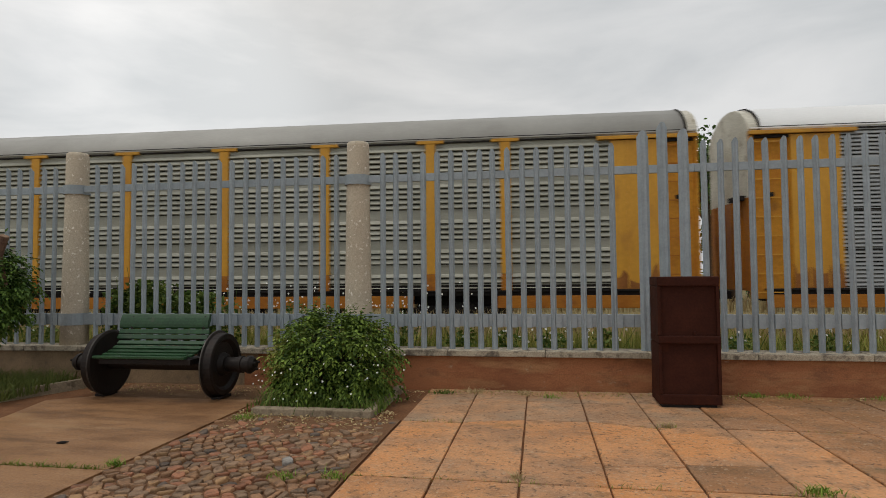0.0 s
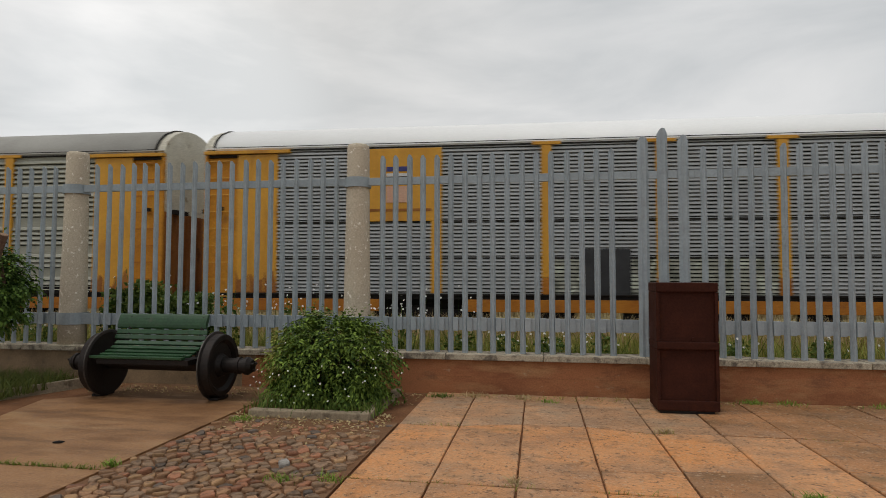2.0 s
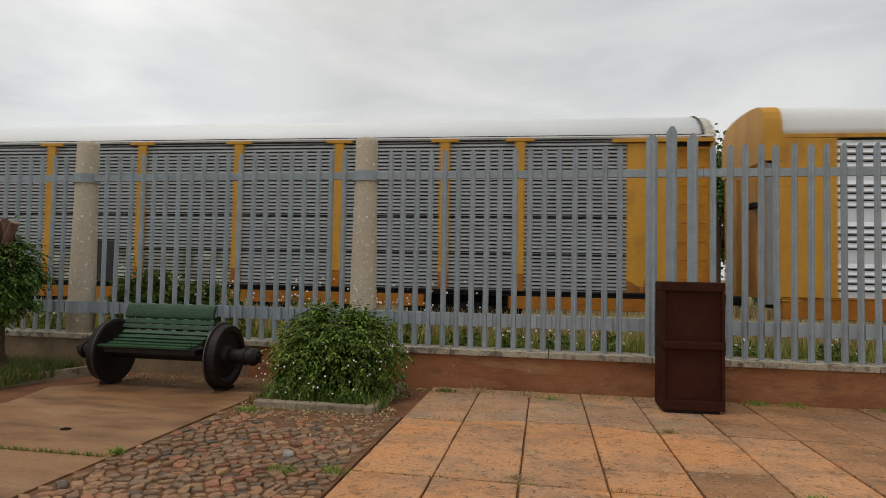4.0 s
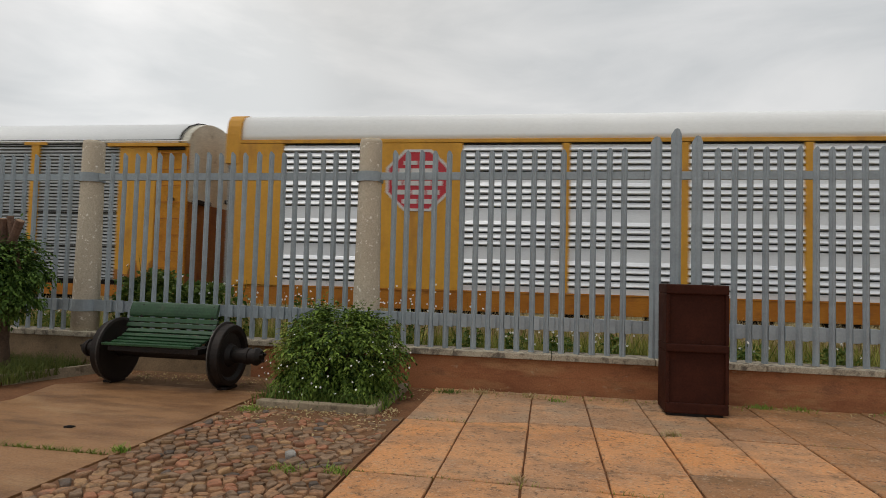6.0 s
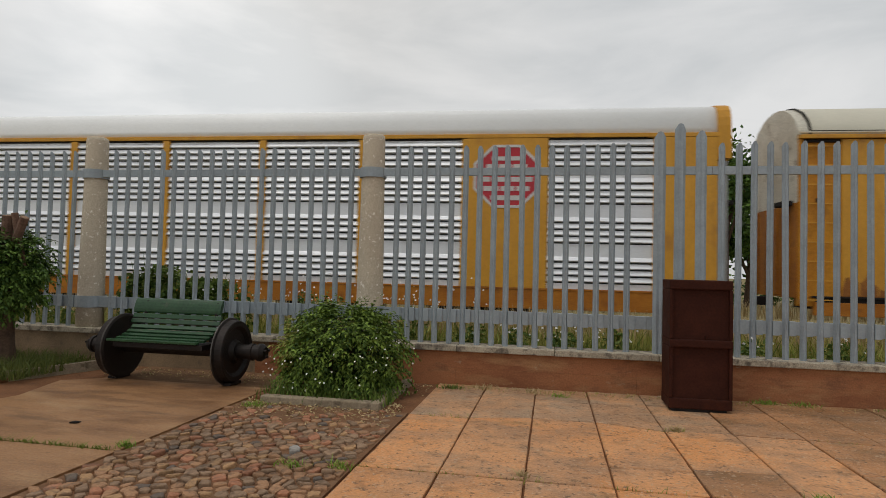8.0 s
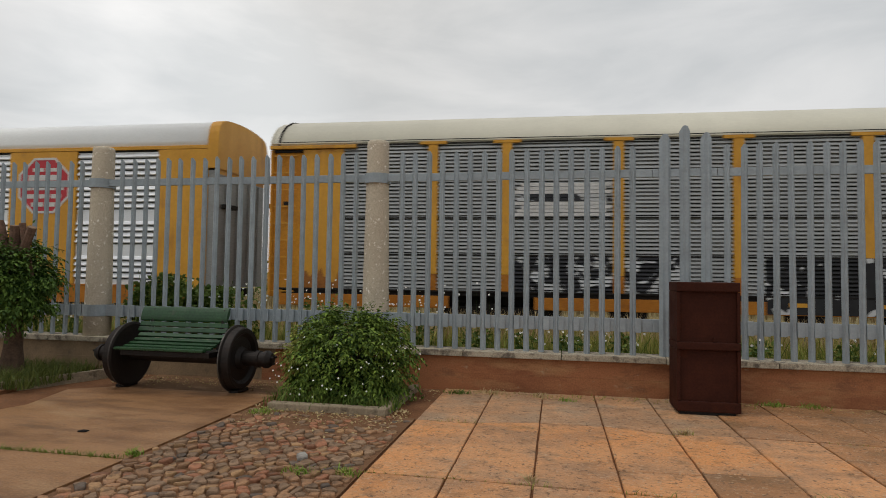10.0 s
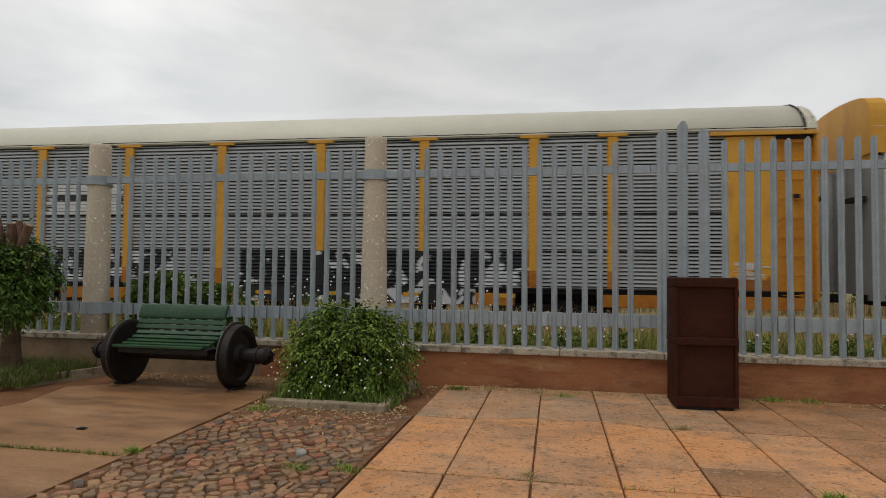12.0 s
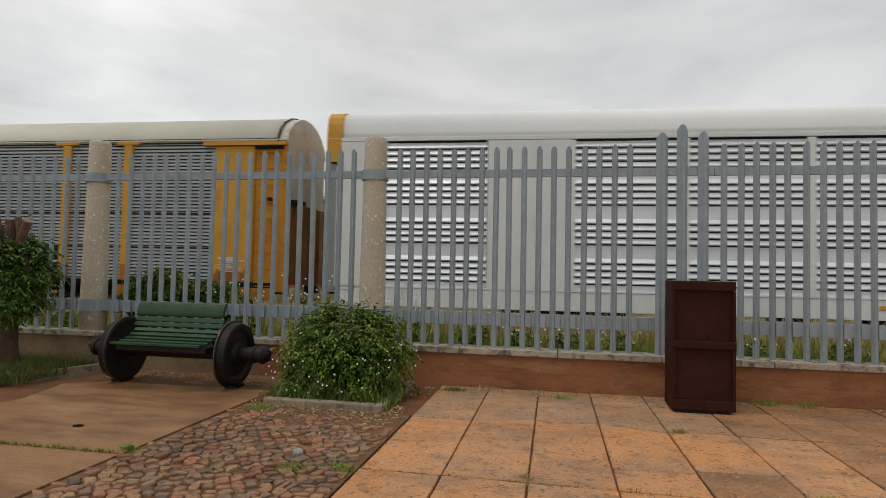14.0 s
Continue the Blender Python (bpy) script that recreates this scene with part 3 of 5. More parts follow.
def pale_mesh(width, z0, z1, tip=0.05, depth=0.028):
    """A W-section palisade pale with a rounded point."""
    bm = bmesh.new()
    h = width / 2
    prof = ((-1.0, 0.010), (-0.45, -depth * 0.5), (0.0, -depth * 0.25), (0.45, -depth * 0.5), (1.0, 0.010))

    def top(x):
        a = abs(x)
        return z1 - tip * (a ** 2)

    front, back = [], []
    for f, y in prof:
        front.append([bm.verts.new((f * h, y, z)) for z in (z0, z1 - tip - 0.02, top(f))])
        back.append([bm.verts.new((f * h, y + 0.008, z)) for z in (z0, z1 - tip - 0.02, top(f))])
    for i in range(4):
        for j in range(2):
            bm.faces.new((front[i][j], front[i + 1][j], front[i + 1][j + 1], front[i][j + 1]))
            bm.faces.new((back[i][j], back[i][j + 1], back[i + 1][j + 1], back[i + 1][j]))
        bm.faces.new((front[i][2], front[i + 1][2], back[i + 1][2], back[i][2]))
        bm.faces.new((front[i][0], back[i][0], back[i + 1][0], front[i + 1][0]))
    for e in (0, 4):
        for j in range(2):
            bm.faces.new((front[e][j], front[e][j + 1], back[e][j + 1], back[e][j]))
    bmesh.ops.recalc_face_normals(bm, faces=bm.faces)
    me = bpy.data.meshes.new("pale")
    bm.to_mesh(me)
    bm.free()
    me.materials.append(M_STEEL)
    return me


def make_fence():
    pale = pale_mesh(0.074, 0.470, 3.04)
    bm = box(bmesh.new(), -0.036, 0.036, -0.022, 0.006, 0.755, 0.925, 0.004)
    clip = bpy.data.meshes.new("clip")
    bm.to_mesh(clip)
    bm.free()
    clip.materials.append(M_STEEL)
    rng = random.Random(3)
    bays = [(-10.68 - 4.23, -10.68), (-10.68, -6.455), (-6.455, -2.222), (-2.222, 1.30), (2.04, 6.3), (6.3, 10.5)]
    for a, b in bays:
        f = thing("palisade_fence", pose(0, 0.12, 0), "blue-grey galvanised steel palisade fence panel on a low wall", "fence", "fence panels")
        bm = box(bmesh.new(), a + 0.0, b - 0.003, 0.012, 0.05, 2.648, 2.748, 0.004)
        part("top_rail", bm, M_STEEL, f)
        bm = box(bmesh.new(), a + 0.0, b - 0.003, 0.012, 0.05, 0.762, 0.918, 0.004)
        part("bottom_rail", bm, M_STEEL, f)
        if b == 1.30:
            xs = [-1.86 + 0.1827 * i for i in range(17)]
        elif a == 2.04:
            xs = [2.145 + 0.1785 * i for i in range(23)]
        else:
            xs = [a + 0.41 + 0.1885 * i for i in range(19)]
            if a == -6.455:
                xs = [-6.05 + 0.1872 * i for i in range(20)]
            if a == -10.68:
                xs = [-6.74 - 0.198 * i for i in range(19)]
        for x in xs:
            shared("pale", pale, f, pose(x + rng.uniform(-0.006, 0.006), rng.uniform(-0.002, 0.003), rng.uniform(-0.012, 0.006), 0, rng.gauss(0, 0.15), 0))
            shared("clip", clip, f, pose(x + 0.062, 0, 0))
    # gate post of three broad pales
    g = thing("fence_post", pose(0, 0.11, 0), "three tall broad steel pales with rounded tops forming a fence post", "fence post")
    for x, w, top, z0 in ((1.437, 0.135, 3.175, 0.478), (1.668, 0.125, 3.270, 0.478), (1.91, 0.125, 3.178, 0.478)):
        me = pale_mesh(w, z0, top, 0.075, 0.05)
        shared("pale", me, g, pose(x, 0, 0))
    part("top_rail", box(bmesh.new(), 1.30, 2.037, 0.022, 0.06, 2.648, 2.748, 0.004), M_STEEL, g)
    part("bottom_rail", box(bmesh.new(), 1.30, 2.037, 0.022, 0.06, 0.762, 0.918, 0.004), M_STEEL, g)


def make_posts():
    for x, top in ((-6.445, 3.235), (-2.215, 3.205), (-10.68, 3.2)):
        p = thing("concrete_post", pose(x, 0.2, 0), "round tapered exposed-aggregate concrete fence post with steel straps", "post", "concrete fence posts")
        bm = bmesh.new()
        seg = 24
        prof = [(0.478, 0.185), (0.9, 0.178), (1.6, 0.168), (2.3, 0.157), (top - 0.06, 0.148), (top - 0.012, 0.142), (top, 0.125)]
        rings = [[bm.verts.new((r * math.cos(i * 6.2832 / seg), r * math.sin(i * 6.2832 / seg), z)) for i in range(seg)] for z, r in prof]
        for a, b in zip(rings, rings[1:]):
            for i in range(seg):
                bm.faces.new((a[i], a[(i + 1) % seg], b[(i + 1) % seg], b[i]))
        bm.faces.new(rings[-1])
        bm.faces.new(rings[0][::-1])
        part("shaft", bm, M_POST, p, smooth=True)
        for z0, z1, r in ((2.625, 2.755, 0.163), (0.758, 0.925, 0.189)):
            bm = bmesh.new()
            a = [[bm.verts.new(((r + d) * math.cos(i * 6.2832 / seg), (r + d) * math.sin(i * 6.2832 / seg), z)) for i in range(seg)] for d, z in ((0, z0), (0.014, z0), (0.014, z1), (0, z1))]
            for q, w in zip(a, a[1:] + a[:1]):
                for i in range(seg):
                    bm.faces.new((q[i], q[(i + 1) % seg], w[(i + 1) % seg], w[i]))
            bmesh.ops.recalc_face_normals(bm, faces=bm.faces)
            part("strap", bm, M_STEEL, p, "galvanised steel strap")


# ---- rusty cabinet ----
def make_cabinet():
    c = thing("iron_cabinet", pose(1.712, -0.57, 0, 0, 0, 0.8), "dark rusty brown iron box cabinet standing on the slabs", "cabinet")
    w, d, h = 0.315, 0.205, 1.380
    part("body", box(bmesh.new(), -w + 0.012, w - 0.012, -d + 0.03, d, 0.03, h - 0.02, 0.006), M_RUSTBOX, c)
    for nm, z0, z1, y in (("top_band", h - 0.10, h, -d - 0.006), ("middle_band", 0.672, 0.752, -d - 0.018), ("bottom_band", 0.03, 0.135, -d - 0.006)):
        bm = box(bmesh.new(), -w, w, y, d + 0.004, z0, z1, 0.012)
        part(nm, bm, M_RUSTBOX, c)
    for s in (-1, 1):
        bm = box(bmesh.new(), s * w - 0.035 * (s > 0), s * w + 0.035 * (s < 0), -d, d - 0.01, 0.137, 0.670, 0.006)
        part("side_rib", bm, M_RUSTBOX, c)
        bm = box(bmesh.new(), s * w - 0.035 * (s > 0), s * w + 0.035 * (s < 0), -d, d - 0.01, 0.754, h - 0.102, 0.006)
        part("side_rib", bm, M_RUSTBOX, c)
    part("plinth", box(bmesh.new(), -w + 0.03, w - 0.05, -d + 0.02, d - 0.02, 0.0, 0.03), M_DARK, c)
    part("latch", box(bmesh.new(), 0.05, 0.075, -d + 0.012, -d + 0.032, 0.76, 0.80, 0.004), M_RUSTBOX, c)


# ---- bench made from a railway wheelset ----
def make_bench():
    b = thing("wheelset_bench", pose(-4.32, -0.86, 0.392), "green slatted bench built on a black iron railway wheelset", "bench")
    for s in (-1, 1):
        prof = [(0.695, 0.10), (0.695, 0.28), (0.688, 0.365), (0.70, 0.392), (0.72, 0.392), (0.732, 0.368), (0.81, 0.36), (0.818, 0.35),
                (0.812, 0.30), (0.775, 0.26), (0.775, 0.14), (0.83, 0.115), (0.835, 0.095)]
        bm = lathe(bmesh.new(), [(s * x, r) for x, r in prof], 40)
        bmesh.ops.recalc_face_normals(bm, faces=bm.faces)
        wh = part("wheel", bm, M_IRON, b)
        bm = lathe(bmesh.new(), [(s * 0.698, 0.388), (s * 0.702, 0.396), (s * 0.714, 0.396), (s * 0.718, 0.388)], 40)
        bmesh.ops.recalc_face_normals(bm, faces=bm.faces)
        part("flange_edge", bm, M_FLANGE, wh, "worn bright wheel flange")
        bm = lathe(bmesh.new(), [(s * 0.835, 0.088), (s * 0.98, 0.085), (s * 0.985, 0.10), (s * 1.03, 0.10), (s * 1.035, 0.088), (s * 1.09, 0.088),
                                 (s * 1.095, 0.105), (s * 1.13, 0.105), (s * 1.15, 0.09), (s * 1.18, 0.07)], 24)
        bmesh.ops.recalc_face_normals(bm, faces=bm.faces)
        j = part("journal", bm, M_IRON, b, "stepped iron axle journal")
        for k in range(3):
            a = k * 2.094 + 0.5
            rod(bm2 := bmesh.new(), (s * 1.15, 0.05 * math.cos(a), 0.05 * math.sin(a)), (s * 1.21, 0.05 * math.cos(a), 0.05 * math.sin(a)), 0.015, seg=6)
            part("bolt", bm2, M_IRON, j)
        part("foot", box(bmesh.new(), s * 0.755 - 0.06, s * 0.755 + 0.06, -0.12, 0.12, -0.392, -0.36, 0.004), M_IRON, b)
    bm = lathe(bmesh.new(), [(-0.83, 0.08), (0.83, 0.08)], 20)
    part("axle", bm, M_IRON, b)
    # slats along the curve of the seat and back, as (y, z, tilt) from the axle
    curve = [(-0.335, 0.128, 0), (-0.245, 0.145, 8), (-0.160, 0.170, 16), (-0.080, 0.205, 26), (-0.010, 0.252, 38),
             (0.045, 0.312, 62), (0.080, 0.372, 72)]
    for i, (y, z, tilt) in enumerate(curve):
        wide = 0.075 if i == 0 else 0.056
        bm = box(bmesh.new(), -0.655 + (0.05 if 0 < i < 5 else 0), 0.505 + (0.04 if i > 0 else 0), -wide / 2, wide / 2, -0.03, 0.0, 0.006)
        bmesh.ops.rotate(bm, verts=bm.verts, cent=(0, 0, 0), matrix=Matrix.Rotation(radians(tilt), 3, "X"))
        bmesh.ops.translate(bm, verts=bm.verts, vec=(0, y, z))
        part("seat_slat" if i < 5 else "back_slat", bm, M_GREEN, b)
    part("seat_frame", box(bmesh.new(), -0.60, 0.56, -0.33, 0.02, 0.03, 0.092, 0.005), M_IRON, b)
    for x in (-0.50, 0.46):
        bm = bmesh.new()
        rod(bm, (x, 0.0, 0.05), (x, 0.09, 0.34), 0.022, seg=8)
        rod(bm, (x, 0.09, 0.33), (x, 0.155, 0.55), 0.022, seg=8)
        part("back_bracket", bm, M_IRON, b)
    prof = []
    for k in range(14):
        a = k / 14 * 6.2832
        prof.append((0.140 + 0.030 * math.cos(a) + 0.03 * math.sin(a), 0.494 + 0.090 * math.sin(a)))
    bm = extrude_profile(bmesh.new(), prof, -0.665, 0.515)
    part("top_roll", bm, M_GREEN, b, "rounded green top rail")


# ---- plants ----
def ellipsoid_points(rng, n, cx, cy, cz, rx, ry, rz, shell=0.55, lump=0.18, floor=0.0):
    pts = []
    while len(pts) < n:
        d = Vector((rng.gauss(0, 1), rng.gauss(0, 1), rng.gauss(0, 1))).normalized()
        r = rng.uniform(shell, 1.0) ** 0.7
        k = 1 + lump * 2 * noise.noise(d * 2.3 + Vector((cx, cy, cz))) + lump * noise.noise(d * 6 + Vector((cy, cx, 1)))
        p = Vector((cx + d.x * rx * r * k, cy + d.y * ry * r * k, cz + d.z * rz * r * k))
        if p.z > floor:
            pts.append(p)
    return pts


def sprigs(rng, roots, centre, length, leaf, droop=0.9):
    """Drooping sprays: pairs of folded leaflets along a bent stem from each root, outwards from the centre."""
    vs, fs = [], []
    for p in roots:
        d = (p - centre).normalized() + Vector((rng.gauss(0, 0.45), rng.gauss(0, 0.45), rng.gauss(0.15, 0.35)))
        d.normalize()
        ln = length * rng.uniform(0.6, 1.3)
        c = Vector(p)
        n = 4
        for k in range(n + 1):
            d = (d + Vector((0, 0, -droop / n * rng.uniform(0.5, 1.3)))).normalized()
            c = c + d * ln / n
            side = d.cross(Vector((0, 0, 1)))
            side = side.normalized() if side.length > 0.05 else Vector((1, 0, 0))
            for sg in (-1, 1) if k < n else (0,):
                way = (side * sg * 0.9 + d * (0.7 if sg else 1) + Vector((rng.gauss(0, 0.15), rng.gauss(0, 0.15), -0.25 + rng.gauss(0, 0.2)))).normalized()
                flat = way.cross(Vector((rng.gauss(0, 0.35), rng.gauss(0, 0.35), 1))).normalized()
                up = flat.cross(way)
                L = leaf * rng.uniform(0.7, 1.25)
                w = L * rng.uniform(0.2, 0.3)
                i = len(vs)
                vs += [c, c + way * L * 0.42 + flat * w + up * w * 0.3, c + way * L - up * L * 0.12, c + way * L * 0.42 - flat * w + up * w * 0.3]
                fs += [(i, i + 1, i + 2), (i, i + 2, i + 3)]
    return vs, fs


def make_bush():
    rng = random.Random(21)
    b = thing("flowering_bush", pose(-2.20, -0.85, 0), "dense leafy green bush with small white flowers in a kerbed bed", "bush")
    mid = Vector((0.0, 0, 0.25))
    roots = ellipsoid_points(rng, 700, 0.03, 0, 0.47, 0.60, 0.50, 0.42, 0.75, 0.2)
    roots += ellipsoid_points(rng, 190, 0.04, -0.02, 0.70, 0.52, 0.40, 0.16, 0.7, 0.2)
    roots += ellipsoid_points(rng, 330, 0.0, -0.02, 0.18, 0.68, 0.56, 0.24, 0.6, 0.18)
    roots += ellipsoid_points(rng, 60, -0.16, 0.02, 0.86, 0.12, 0.10, 0.08, 0.2, 0.2)
    roots += ellipsoid_points(rng, 70, 0.24, 0.02, 0.83, 0.17, 0.12, 0.08, 0.2, 0.2)
    roots += roots[::2]
    raw("crown", *sprigs(rng, roots, mid, 0.15, 0.052, 1.3), M_LEAF, b)
    # filler leaves in the darker colour give the bush its inner shade
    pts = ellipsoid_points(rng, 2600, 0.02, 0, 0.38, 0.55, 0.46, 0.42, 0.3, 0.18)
    raw("inner_leaves", *leaves(rng, pts, 0.06), M_LEAFSHADE, b, "shaded inner leaves")
    # pale new growth on one flank
    pts = ellipsoid_points(rng, 120, -0.48, -0.12, 0.42, 0.18, 0.25, 0.32, 0.4, 0.2)
    raw("new_growth", *sprigs(rng, pts, mid, 0.12, 0.05), M_YOUNG, b, "pale yellow-green young leaves")
    bm = bmesh.new()
    for k in range(14):
        a = rng.uniform(0, 6.28)
        r = rng.uniform(0.15, 0.42)
        rod(bm, (0.05 * math.cos(a), 0.05 * math.sin(a), -0.03), (r * math.cos(a), r * math.sin(a), rng.uniform(0.4, 0.8)), 0.014, 0.005, 6)
    part("stalk", bm, M_BARK, b)
    # daisies on thin stems, thickest on the flanks
    tips, bm = [], bmesh.new()
    for x, z, n in ((0.52, 0.52, 9), (0.62, 0.42, 5), (-0.6, 0.35, 5), (-0.3, 0.5, 4), (0.05, 0.35, 4), (0.3, 0.25, 3), (-0.35, 0.2, 5), (-0.75, 0.2, 3), (0.8, 0.5, 3), (0.1, 0.7, 2)):
        for k in range(n):
            px, pz = x + rng.gauss(0, 0.10), max(0.08, z + rng.gauss(0, 0.09))
            r = max(0.0, 1 - (px / 0.86) ** 2 - ((pz - 0.35) / 0.66) ** 2)
            tips.append(Vector((px, -0.66 * math.sqrt(r) - 0.03, pz)))
    for q in tips:
        rod(bm, q + Vector((rng.gauss(0, 0.02), 0.10, -0.12)), q, 0.0022, 0.0016, 4)
    part("flower_stems", bm, M_WEED, b)["kind"] = "stuff"
    raw("flowers", *petals(rng, tips, 0.0115), M_PETAL, b, "small white flowers")["kind"] = "stuff"
    g = [(rng.uniform(-0.7, 0.75), rng.gauss(-0.52, 0.1), 0.02) for _ in range(520)]
    raw("grass", *blades(rng, g, 0.06, 0.19, 0.007, 0.5), M_WEED, b, "long green grass under the bush")
    # kerb of the bed
    k = thing("planter_kerb", pose(-2.18, -1.57, 0), "weathered concrete kerb round the bush bed", "kerb")
    part("front_stone", box(bmesh.new(), -0.62, 0.66, -0.06, 0.06, -0.04, 0.068, 0.012), M_KERB, k)
    part("side_stone", box(bmesh.new(), 0.56, 0.66, 0.062, 1.4, -0.04, 0.058, 0.012), M_KERB, k)
    bm = box(bmesh.new(), -2.95, -1.55, -1.50, -0.02, -0.05, 0.035, 0.02)
    tagged(part("bed_soil", bm, M_SOIL), "dark red soil of the bush bed", "soil", kind="structure")


def make_shrub():
    rng = random.Random(31)
    s = thing("pruned_shrub", pose(-6.62, -1.0, 0), "pruned leafy shrub with cut brown branch stubs on a trunk", "shrub")
    mid = Vector((-0.15, 0, 1.2))
    roots = ellipsoid_points(rng, 900, -0.24, 0, 1.38, 0.55, 0.50, 0.40, 0.6, 0.28)
    roots += ellipsoid_points(rng, 240, 0.06, -0.05, 1.05, 0.32, 0.32, 0.30, 0.5, 0.3)
    roots += roots[::2]
    raw("crown", *sprigs(rng, roots, mid, 0.14, 0.06, 1.1), M_LEAFDARK, s)
    # inner shade of the shrub, put into the leaf colour
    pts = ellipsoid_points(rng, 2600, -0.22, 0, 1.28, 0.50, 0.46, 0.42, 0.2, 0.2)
    raw("inner_leaves", *leaves(rng, pts, 0.08), M_LEAFSHADE, s, "shaded inner leaves")
    bm = bmesh.new()
    rod(bm, (0, 0, -0.04), (0.0, 0, 0.40), 0.16, 0.11, 10)
    rod(bm, (0, 0, 0.38), (0.03, 0, 0.85), 0.11, 0.085, 10)
    rod(bm, (0.03, 0, 0.78), (-0.25, 0.05, 1.35), 0.065, 0.055, 8)
    rod(bm, (0.03, 0, 0.78), (0.2, 0.0, 1.35), 0.065, 0.055, 8)
    rod(bm, (0.03, 0, 0.78), (-0.02, 0.05, 1.4), 0.065, 0.055, 8)
    part("trunk", bm, M_BARK, s)
    for x, z, lean, r in ((-0.26, 2.03, -0.10, 0.062), (0.0, 1.97, 0.04, 0.066), (0.25, 1.95, 0.19, 0.056), (-0.52, 1.96, -0.22, 0.058), (0.10, 2.00, -0.06, 0.042)):
        bm = bmesh.new()
        a, q = Vector((x - lean * 1.6, 0.02, 1.33)), Vector((x, -0.04, z))
        rod(bm, a, q, r, r * 0.96, 10)
        st = part("branch_stub", bm, M_CUTWOOD, s, "cut brown branch stub")
        d = (q - a).normalized()
        part("cut_end", rod(bmesh.new(), q - d * 0.004, q + d * 0.006, r * 0.86, r * 0.8, 10), M_CUTEND, st, "pale sawn end")
    g = [(rng.uniform(-1.2, 0.75), rng.uniform(-0.6, 0.65), 0.03) for _ in range(5200)]
    grass = thing("bed_grass", pose(-6.62, -1.0, 0), "long grass in the shrub bed", "grass", kind="stuff")
    raw("grass", *blades(rng, g, 0.06, 0.24, 0.005, 0.5), M_BEDGRASS, grass)
    k = thing("bed_kerb", pose(0, 0, 0), "low concrete kerb edging the shrub bed", "kerb")
    pts = [Vector((-5.72, -0.2, 0)), Vector((-6.05, -1.15, 0)), Vector((-6.45, -2.2, 0)), Vector((-6.95, -3.4, 0))]
    for p, q in zip(pts, pts[1:]):
        d = (q - p)
        n = Vector((-d.y, d.x, 0)).normalized() * 0.05
        bm = bmesh.new()
        lo = [bm.verts.new((v.x, v.y, -0.04)) for v in (p - n, q - n, q + n, p + n)]
        hi = [bm.verts.new((v.x, v.y, 0.10)) for v in (p - n * 0.85, q - n * 0.85, q + n * 0.85, p + n * 0.85)]
        bm.faces.new(hi)
        for i in range(4):
            bm.faces.new((lo[i], lo[(i + 1) % 4], hi[(i + 1) % 4], hi[i]))
        bmesh.ops.recalc_face_normals(bm, faces=bm.faces)
        part("kerb_stone", bm, M_KERB, k)
    bm = box(bmesh.new(), -9, -6.1, -4, -0.02, -0.05, 0.02)
    tagged(part("bed_soil", bm, M_SOIL), "soil of the shrub bed", "soil", kind="structure")


